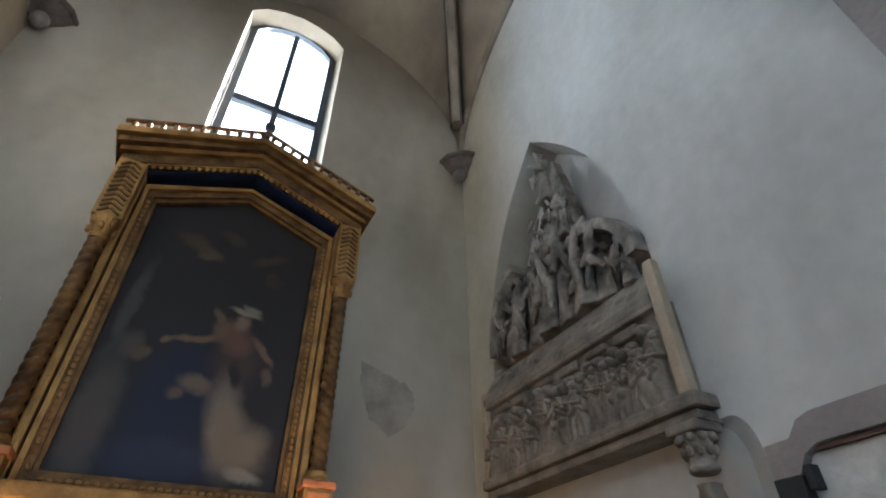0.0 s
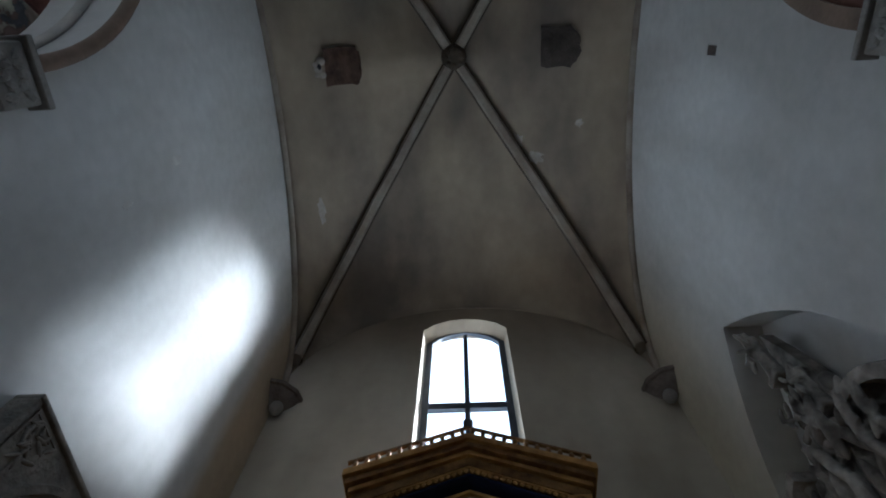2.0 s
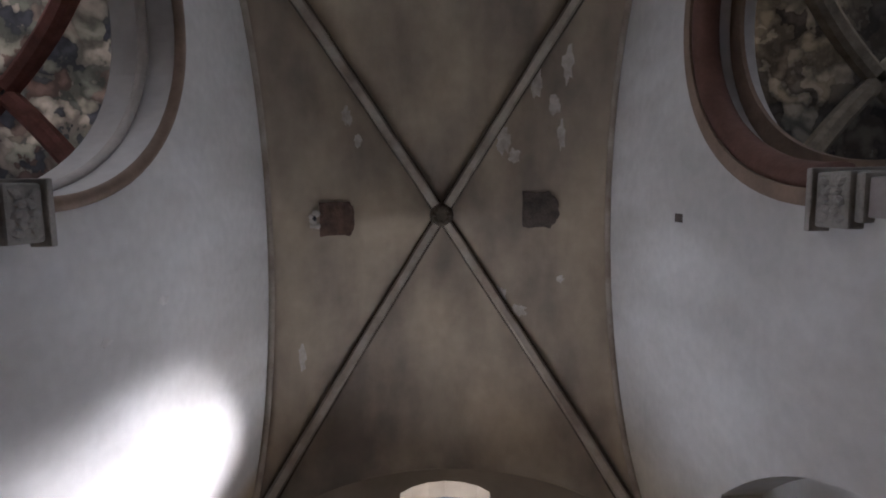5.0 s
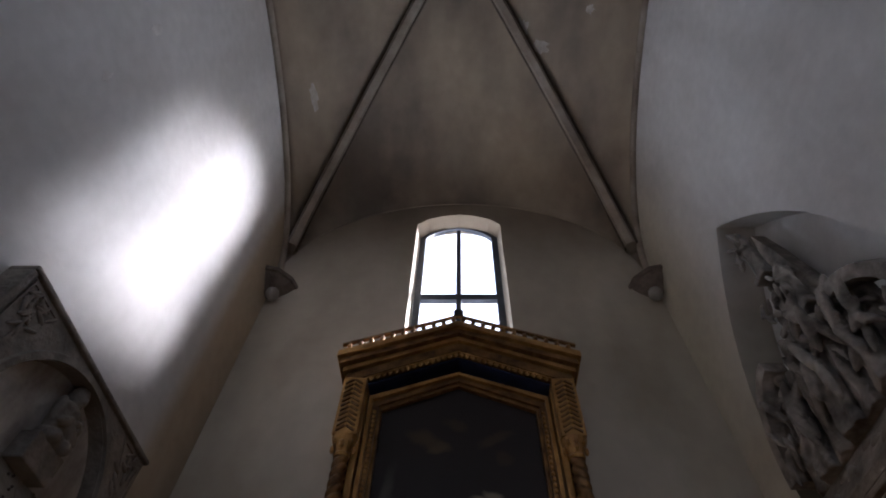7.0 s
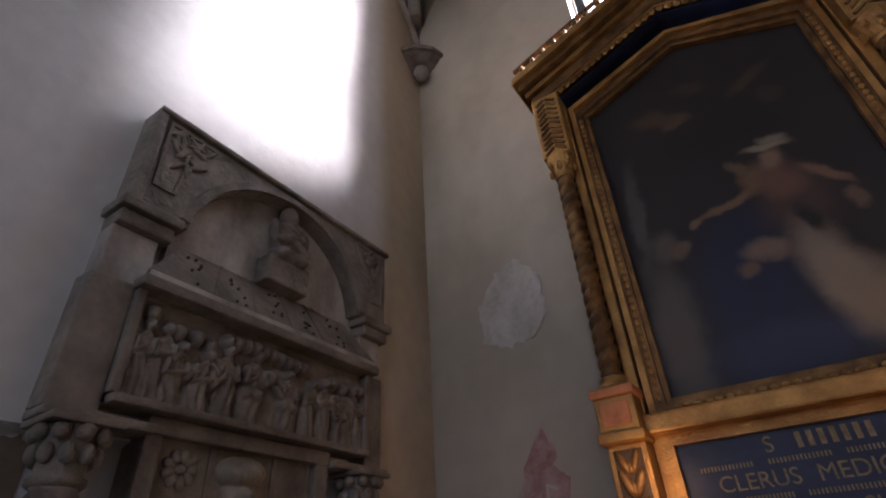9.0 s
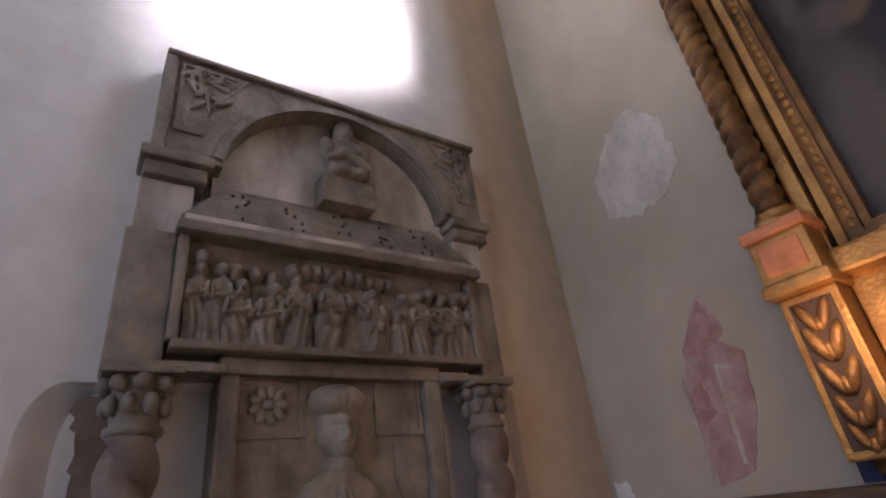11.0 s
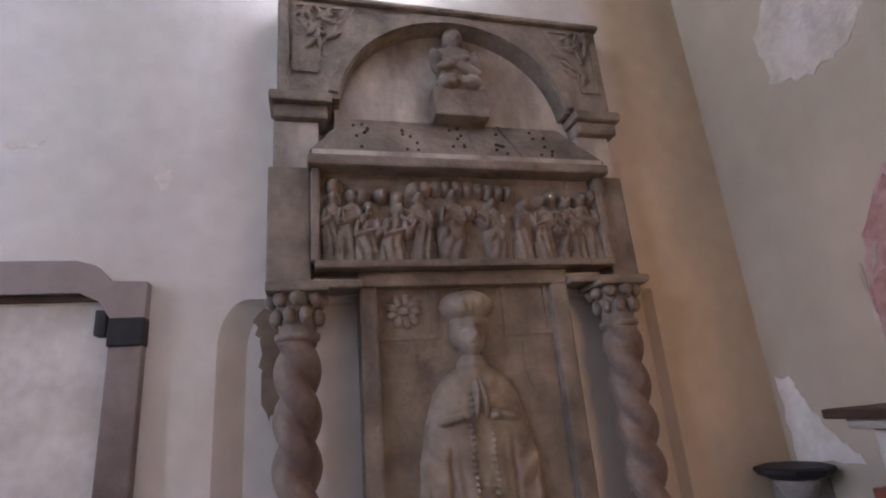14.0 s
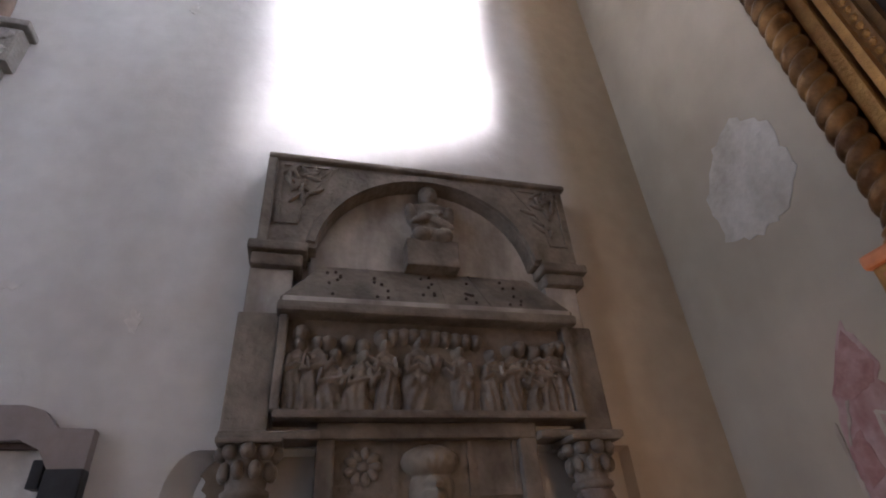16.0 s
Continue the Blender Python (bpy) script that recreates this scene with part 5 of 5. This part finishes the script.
def effigy_relief():
    """The robed effigy, modelled as one low relief over the slab."""
    step = 0.0055
    ys, zs = np.arange(-0.33, 0.331, step), np.arange(0.42, 2.02, step)
    y, z = np.meshgrid(ys, zs, indexing="ij")

    def lump(cy, cz, ry, rz, deep, lean=0.0):
        c, s = math.cos(radians(lean)), math.sin(radians(lean))
        a, b = (y - cy) * c + (z - cz) * s, -(y - cy) * s + (z - cz) * c
        return deep * np.sqrt(np.maximum(0, 1 - (a / ry) ** 2 - (b / rz) ** 2))

    def ridge(line, wide, deep):
        far = np.full_like(y, 9.0)
        for (y0, z0), (y1, z1) in zip(line, line[1:]):
            f = np.clip(((y - y0) * (y1 - y0) + (z - z0) * (z1 - z0)) / ((y1 - y0) ** 2 + (z1 - z0) ** 2), 0, 1)
            far = np.minimum(far, np.hypot(y - y0 - f * (y1 - y0), z - z0 - f * (z1 - z0)))
        return deep * np.exp(-(far / wide) ** 2)

    half = np.interp(z, (0.42, 0.5, 0.9, 0.96, 1.0, 1.1, 1.3, 1.45, 1.57, 1.63, 1.67, 1.69), (0.15, 0.15, 0.15, 0.16, 0.22, 0.255, 0.24, 0.212, 0.172, 0.13, 0.065, 0.0))
    q = np.clip(np.abs(y) / np.maximum(half, 1e-4), 0, 1)
    body = np.where(half > 0.001, 0.075 * (1 - q ** 2.6) ** 0.6, 0)
    on = (body > 0.004)
    side = np.abs(y)
    fold = 0.006 * np.cos(y * 105 + 2.2 * np.sin(z * 5)) * np.clip((1.4 - z) * 4, 0, 1) * np.clip((0.15 - side) * 20, 0, 1)
    rad = np.hypot((side - 0.15), (z - 1.46) * 0.52)
    fold += 0.008 * np.cos(rad * 105) * np.clip((side - 0.1) * 20, 0, 1) * np.clip((1.42 - z) * 8, 0, 1) * np.clip((z - 0.97) * 15, 0, 1)
    fold += 0.0025 * np.cos((side + (1.66 - z) * 0.5) * 80) * np.clip((z - 1.42) * 9, 0, 1)
    fold -= 0.02 * np.exp(-((side - 0.125) / 0.012) ** 2) * np.clip((1.4 - z) * 6, 0, 1) * np.clip((z - 0.9) * 15, 0, 1)
    h = body + fold * on
    h = np.maximum(h, lump(0, 1.68, 0.062, 0.05, 0.085))                                   # collar
    h = np.maximum(h, lump(0.004, 1.83, 0.092, 0.10, 0.06))                               # hair
    cap = lump(0, 1.94, 0.118, 0.07, 0.095) * (1 + 0.035 * np.cos(np.arctan2(y, z - 1.84) * 17) + 0.03 * np.cos(y * 60 + z * 90))
    h = np.maximum(h, cap)
    face = lump(0, 1.80, 0.058, 0.095, 0.112)
    face -= ridge([(-0.045, 1.833), (-0.012, 1.83)], 0.012, 0.022) + ridge([(0.045, 1.833), (0.012, 1.83)], 0.012, 0.022)
    face += ridge([(0, 1.845), (0, 1.795)], 0.009, 0.014) - ridge([(-0.02, 1.762), (0.02, 1.762)], 0.005, 0.007) + ridge([(-0.05, 1.852), (0.05, 1.852)], 0.008, 0.005)
    h = np.where(face > h, face, h)
    for s in (-1, 1):
        h = np.maximum(h, lump(s * 0.015, 1.535, 0.024, 0.115, 0.115, s * 5))              # joined palms
        h = np.maximum(h, lump(s * 0.105, 1.462, 0.075, 0.026, 0.108, -s * 14))            # cuffs
        h = np.maximum(h, lump(s * 0.055, 1.468, 0.04, 0.035, 0.105, s * 20))
        h = np.maximum(h, lump(s * 0.085, 0.50, 0.05, 0.07, 0.10, s * 8))                  # feet
        edge_line = [(s * (0.232 - 0.03 * f), 1.3 - 0.29 * f) for f in (0, 0.35, 0.7, 1)] + [(s * 0.17, 0.985), (s * 0.12, 1.03)]
        h += ridge(edge_line, 0.010, 0.013) * on
    for k in range(23):                                                                     # strands of beads
        for yy, top in ((-0.042, 1.56), (0.04, 1.42)):
            zz = top - 0.025 * k
            if zz > 1.0:
                h = np.maximum(h, lump(yy + 0.004 * math.sin(k), zz, 0.0125, 0.0125, 0.105))
    for k in range(9):
        a = math.pi * k / 8
        h = np.maximum(h, lump(0.041 * math.cos(a), 1.0 - 0.035 * math.sin(a), 0.0125, 0.0125, 0.105))
    h += ridge([(-0.035, 1.2), (0.045, 1.2)], 0.008, 0.01) * on + ridge([(0.0, 0.93), (0.0, 0.5)], 0.009, 0.012) * on + ridge([(0.05, 0.93), (0.05, 0.5)], 0.008, 0.01) * on
    h = np.where((half > 0.001) | (h > 0.002), h, 0)
    keep = np.maximum.reduce([h[:-1, :-1], h[1:, :-1], h[:-1, 1:], h[1:, 1:]]) > 0.0015
    ids = -np.ones(h.shape, int)
    co, faces = [], []
    for i, j in zip(*np.nonzero(keep)):
        quad = ((i, j), (i + 1, j), (i + 1, j + 1), (i, j + 1))
        for c in quad:
            if ids[c] < 0:
                ids[c] = len(co)
                co.append((SX - 0.004 + float(h[c]), EY + 1.1 * float(y[c]), float(z[c])))
        faces.append(tuple(int(ids[c]) for c in quad))
    me = bpy.data.meshes.new("effigy")
    me.from_pydata(co, [], faces)
    me.materials.append(EFFIGY)
    for f in me.polygons:
        f.use_smooth = True
    return tagged(new("effigy", me), "carved stone effigy in robes with joined palms on the tomb slab", "statue")


effigy = effigy_relief()

# the tomb as it stands: a little taller than its drawing
drawn = Matrix.Translation((0, 1.6, 0)) @ Matrix.Diagonal((1, 0.985, 1.02, 1)) @ Matrix.Translation((0, -1.62, 0))
for ob in (tomb, statuette, effigy):
    ob.matrix_world = drawn @ ob.matrix_world

# ---- wall tomb in the niche of the east wall ----
tomb2 = thing("niche_tomb", (XR, 1.75, 0), "grey carved marble tomb in a pointed wall niche", "tomb")
X1 = XR - 0.14
part("shelf", boxed((X1 - 0.06, 0.66, 2.40), (XR - 0.003, 2.77, 2.48), 0.02), MARBLE, tomb2)
part("shelf_moulding", boxed((X1 - 0.02, 0.70, 2.34), (XR + 0.34, 2.76, 2.40), 0.02), MARBLE, tomb2)
part("sarcophagus", boxed((X1 + 0.03, 0.78, 2.48), (XR + 0.34, 2.72, 3.06)), MARBLE, tomb2)
# warm candlelight is painted into the ochre colour of the end posts
part("end_post", boxed((X1 - 0.02, 0.70, 2.48), (X1 + 0.055, 0.785, 3.36), 0.025), WARMLITSTONE, tomb2, "smooth pale end post with warm light painted in")
part("end_post", boxed((X1 - 0.02, 2.72, 2.48), (XR + 0.3, 2.79, 3.2), 0.02), WARMLITSTONE, tomb2, "smooth pale end post with warm light painted in")
part("end_panel", boxed((X1 + 0.05, 0.745, 2.48), (XR - 0.002, 0.783, 3.1), 0.006), MARBLE, tomb2)
part("ledge", boxed((X1 - 0.02, 0.78, 3.04), (XR + 0.3, 2.72, 3.08), 0.012), MARBLE, tomb2)
bm = bmesh.new()
prof = [(X1 - 0.02, 3.08), (X1 - 0.02, 3.14), (X1 + 0.12, 3.38), (XR + 0.3, 3.42), (XR + 0.3, 3.08)]
prism(bm, [(x, 0.785, z) for x, z in prof], (0, 1.96, 0))
lid2 = part("lid", bm, MARBLE, tomb2, "sloping carved lid")
rnd = random.Random(11)
for k in range(16):
    part("lid_carving", ball(bmesh.new(), (X1 + 0.03 + 0.03 * (k % 3), 0.95 + k * 0.113, 3.2 + 0.05 * (k % 3)), 0.06, 2, (0.5, 1.1, 0.7), pose(0, 0, 0, rnd.uniform(-50, 50))), MARBLE, lid2, smooth=True)
for k in range(17):
    pose_kind = ("stand", "kneel", "stand", "seat", "stand")[k % 5]
    carved("relief_figure", tomb2, X1 + 0.032, -1, 0.87 + k * 0.112 + rnd.uniform(-0.02, 0.02), 2.485, rnd.uniform(0.4, 0.52), pose_kind, rnd.uniform(-0.12, 0.12), rnd.choice((-1, 0, 1)), 20 + k, 0.075)
for k in range(22):
    carved("relief_head", tomb2, X1 + 0.032, -1, 0.85 + k * 0.087 + rnd.uniform(-0.02, 0.02), 2.86 + rnd.uniform(0, 0.07), 0.5, "head", 0, 0, 60 + k, 0.07)
for k in range(6):
    part("relief_block", boxed((X1 - 0.01, 0.95 + k * 0.29, 2.95 + 0.02 * (k % 2)), (X1 + 0.06, 1.15 + k * 0.29, 3.02), 0.015), MARBLE, tomb2)
for cy in (0.80, 2.66):
    cx = X1 + 0.04
    col = part("column", lathe(bmesh.new(), [(0.062, h) for h in steps(0, 1.55, 120)], (cx, cy, 0.5), 28, (2, 32, 0.17)), MARBLE, tomb2, "twisted stone column under the shelf", smooth=True)
    capital_of(cx, cy, 2.1, 0.07, MARBLE, tomb2)
    part("abacus", boxed((cx - 0.1, cy - 0.1, 2.29), (cx + 0.1, cy + 0.1, 2.34), 0.012), MARBLE, col)
    part("base", lathe(bmesh.new(), [(0.1, 0), (0.1, 0.3), (0.08, 0.42), (0.07, 0.5)], (cx, cy, 0), 16), MARBLE, col)
# gabled canopy pieces and the crowd of statues above the lid
bm = bmesh.new()
gab = [(1.28, 3.42), (1.5, 4.3), (1.62, 5.0), (1.7, 5.35), (1.78, 5.0), (1.95, 4.3), (2.25, 3.42)]
prism(bm, [(XR + 0.16, y, z) for y, z in gab], (0.12, 0, 0))
part("canopy_gable", bm, STATUE, tomb2)
for y0, y1, z0, z1, s in ((0.86, 1.32, 3.42, 4.02, 1), (2.2, 2.62, 3.42, 4.25, -1)):
    bm = bmesh.new()
    arc = [(XR - 0.02, (y1 if s > 0 else y0) - s * (y1 - y0) * math.sin(a), z0 + 0.1 + (z1 - z0 - 0.1) * math.cos(a)) for a in steps(0, math.pi / 2, 12)]
    sweep(bm, arc, [(-0.045, -0.09), (0.045, -0.09), (0.06, 0.0), (0.045, 0.09), (-0.045, 0.09)], up=(1, 0, 0))
    part("canopy_side", bm, STATUE, tomb2, "curved broken gable")
CROWD = [(0.98, 3.36, 0.5, 0), (1.22, 3.38, 0.78, 20), (1.4, 3.38, 1.0, -15), (1.63, 3.38, 1.12, 10), (1.84, 3.38, 1.1, -20), (2.05, 3.38, 0.98, 15), (2.27, 3.38, 0.88, 0), (2.47, 3.38, 0.62, 25), (1.52, 4.2, 0.5, 10), (1.78, 4.25, 0.48, -10), (1.66, 4.72, 0.6, 0)]
for k, (y, z, tall, turn) in enumerate(CROWD):
    bm = figure(bmesh.new(), (XR - 0.03 + 0.05 * (k % 2), y, z), tall, 180 + turn, -4, 0.8, True, 40 + k, 0.74)
    rg = random.Random(80 + k)
    for q in range(6):                       # cloak folds and raised arms
        h = rg.uniform(0.2, 0.75)
        ball(bm, (XR - 0.1 + rg.uniform(-0.03, 0.04), y + rg.uniform(-0.13, 0.13) * tall, z + h * tall), 0.05 * tall, 2, (0.8, 0.7, 3.2), pose(0, 0, 0, rg.uniform(-45, 45), rg.uniform(-15, 15)))
    if k >= 8:
        box(bm, (XR - 0.1, y - 0.08, z - 0.06), (XR + 0.18, y + 0.08, z), 0.01)
    stone = part("statue", bm, STATUE, smooth=True)
    fused = stone.modifiers.new("fused", "REMESH")
    fused.mode, fused.voxel_size, fused.use_smooth_shade = "VOXEL", 0.011, True
    tagged(stone, "weathered grey stone figure among the group on the tomb", "statue", "figures on the tomb")


# ---- blocked doorways ----
def doorway(x, s, mid, top, label):
    """A shouldered stone doorway, blocked with plaster; s: the side the chapel lies on."""
    d = thing("door_1" if s > 0 else "door_2", (x, mid, 0), label, "doorway", kind="structure")
    w, k = 0.42, 0.118
    a, b = (x, x + s * 0.065) if s > 0 else (x - 0.065, x)
    out = [(-w, top - 0.09), (-w + 0.13, top - 0.085), (-w + 0.19, top - 0.02), (-w + 0.26, top), (w - 0.26, top), (w - 0.19, top - 0.02), (w - 0.13, top - 0.085), (w, top - 0.09), (w, top - 0.3), (w - k, top - 0.3), (w - k, top - 0.24), (w - k - 0.05, top - 0.165), (w - k - 0.12, top - 0.13), (-w + k + 0.12, top - 0.13), (-w + k + 0.05, top - 0.165), (-w + k, top - 0.24), (-w + k, top - 0.3), (-w, top - 0.3)]
    bm = bmesh.new()
    prism(bm, [(a, mid + y, z) for y, z in out], (b - a, 0, 0))
    part("lintel", bm, MAUVE, d)
    # dark strip paints the shade that a recessed blocking has under the lintel
    part("shade_strip", boxed((min(x, x + s * 0.035), mid - w + k + 0.07, top - 0.155), (max(x, x + s * 0.035), mid + w - k - 0.07, top - 0.132), 0.004), LINTELSHADE, d, "dark strip painting the shade under the lintel")
    for q in (-1, 1):
        y0, y1 = sorted((mid + q * w, mid + q * (w - k)))
        part("iron_cramp", boxed((a, y0 - 0.004, top - 0.345), (b + s * 0.012 if s > 0 else b, y1 + 0.004, top - 0.235) if s > 0 else (b, y1 + 0.004, top - 0.235), 0.006) if s > 0 else boxed((a - 0.012, y0 - 0.004, top - 0.345), (b, y1 + 0.004, top - 0.235), 0.006), IRON, d, "black iron cramp")
        part("hook", boxed((a, mid + q * (w - k - 0.035) - 0.02, top - 0.3), (b, mid + q * (w - k - 0.035) + 0.02, top - 0.2), 0.006), IRON, d)
        part("jamb", boxed((a, y0, 0), (b, y1, top - 0.3), 0.008), JAMBSTONE, d)
    part("blocking", boxed((x - 0.02, mid - w + k - 0.04, 0), (x + s * 0.006 if s > 0 else x + 0.02, mid + w - k + 0.04, top - 0.1)) if s > 0 else boxed((x - 0.006, mid - w + k - 0.04, 0), (x + 0.02, mid + w - k + 0.04, top - 0.1)), PALEPATCH, d)


doorway(XL, 1, -0.18, 2.21, "blocked doorway with a shouldered mauve stone frame")
doorway(XR, -1, 0.07, 2.24, "blocked doorway with a shouldered mauve stone frame")


# ---- marks on the walls ----
def stain(name, pts, y, mat, label, category, ragged=0.03, seed=1):
    rnd = random.Random(seed)
    ring = []
    for (x0, z0), (x1, z1) in zip(pts, pts[1:] + pts[:1]):
        for k in range(6):
            f = k / 6
            ring.append((x0 + (x1 - x0) * f + rnd.uniform(-ragged, ragged), y, z0 + (z1 - z0) * f + rnd.uniform(-ragged, ragged)))
    bm = bmesh.new()
    prism(bm, ring, (0, 0.02, 0))
    return tagged(part(name, bm, mat), label, category)


stain("plaster_patch", [(-1.76, 3.0), (-1.55, 2.92), (-1.35, 2.95), (-1.24, 3.1), (-1.26, 3.42), (-1.42, 3.62), (-1.6, 3.55), (-1.78, 3.3)], YB - 0.005, REPAIR, "ragged whitish repair patch on the plaster", "patch", 0.014)
stain("fresco_fragment", [(-1.4, 2.36), (-1.33, 2.16), (-1.37, 2.1), (-1.28, 2.02), (-1.32, 1.75), (-1.42, 1.52), (-1.6, 1.47), (-1.63, 1.8), (-1.57, 2.1)], YB - 0.006, PINKFRESCO, "faded pink fresco fragment on the plaster", "fresco", 0.008, 2)
fresco = bpy.data.objects["fresco_fragment"]
for nm, mat, pts in (("red_part", REDFRESCO, [(-1.41, 2.33), (-1.345, 2.16), (-1.38, 2.1), (-1.5, 2.06), (-1.56, 2.1)]), ("red_part", REDFRESCO, [(-1.36, 2.09), (-1.285, 2.02), (-1.30, 1.95), (-1.35, 2.02)]),
                     ("pale_line", FLAKED, [(-1.44, 2.0), (-1.42, 2.0), (-1.435, 1.55), (-1.455, 1.55)]), ("pale_line", FLAKED, [(-1.43, 2.0), (-1.36, 1.97), (-1.36, 1.955), (-1.43, 1.985)]),
                     ("pale_line", FLAKED, [(-1.63, 1.98), (-1.615, 2.0), (-1.61, 1.5), (-1.628, 1.5)]), ("pale_line", FLAKED, [(-1.53, 2.06), (-1.515, 2.06), (-1.59, 1.9), (-1.6, 1.9)]), ("red_part", REDFRESCO, [(-1.6, 1.9), (-1.53, 1.95), (-1.5, 1.78), (-1.58, 1.74)]), ("red_part", REDFRESCO, [(-1.56, 1.62), (-1.5, 1.65), (-1.49, 1.52), (-1.54, 1.5)])):
    rg = random.Random(len(bpy.data.objects))
    ring = []
    for (x0, z0), (x1, z1) in zip(pts, pts[1:] + pts[:1]):
        n = max(2, int(math.hypot(x1 - x0, z1 - z0) / 0.02))
        ring += [(x0 + (x1 - x0) * k / n + rg.uniform(-0.004, 0.004), YB - 0.0085 - (0.002 if nm == "pale_line" else 0), z0 + (z1 - z0) * k / n + rg.uniform(-0.004, 0.004)) for k in range(n)]
    part(nm, prism(bmesh.new(), ring, (0, 0.006, 0)), mat, fresco, "dull red painted area" if nm == "red_part" else "pale incised line")
stain("grey_stain", [(1.45, 3.5), (1.47, 3.2), (1.56, 3.0), (1.74, 2.86), (1.9, 2.96), (1.98, 3.15), (1.97, 3.3), (1.85, 3.38), (1.7, 3.42)], YB - 0.005, SHADE, "faded grey shield-shaped stain on the plaster", "stain", 0.015, 3)
stain("plaster_patch", [(-2.2, 1.15), (-1.85, 1.17), (-1.95, 1.25), (-2.08, 1.41), (-2.12, 1.55), (-2.21, 1.55)], YB - 0.005, PALEPATCH, "small white plaster repair above the console", "patch", 0.012, 4)
tagged(part("putlog_hole", boxed((XR - 0.004, -0.68, 6.55), (XR + 0.05, -0.59, 6.72)), DARKPATCH), "small dark square hole in the plaster", "hole")


def wall_mark(name, x, pts, mat, label, category, seed, ragged=0.012):
    """A thin ragged patch of old paint or plaster on a side wall; pts are (y, z)."""
    rg = random.Random(seed)
    ring = []
    for (y0, z0), (y1, z1) in zip(pts, pts[1:] + pts[:1]):
        for k in range(5):
            ring.append((x, y0 + (y1 - y0) * k / 5 + rg.uniform(-ragged, ragged), z0 + (z1 - z0) * k / 5 + rg.uniform(-ragged, ragged)))
    return tagged(part(name, prism(bmesh.new(), ring, (-0.012, 0, 0)), mat), label, category)


wall_mark("brown_mark", XL - 0.051, [(0.625, 1.98), (0.7, 2.02), (0.78, 2.02), (0.78, 1.6), (0.7, 1.55), (0.66, 1.72), (0.67, 1.86)], BROWNMARK, "ragged brown mark beside the column capital", "stain", 31)
for k, (y, z, w, h) in enumerate(((-0.05, 5.7, 0.04, 0.1), (0.1, 4.9, 0.03, 0.07), (-0.3, 2.75, 0.07, 0.03), (0.25, 2.6, 0.03, 0.06))):
    wall_mark("plaster_fleck", XL + 0.003, [(y - w, z), (y - w * 0.3, z + h), (y + w, z + h * 0.4), (y + w * 0.5, z - h), (y - w * 0.6, z - h * 0.7)], PALEPATCH, "small whitish scar in the wall plaster", "patch", 40 + k, 0.014)
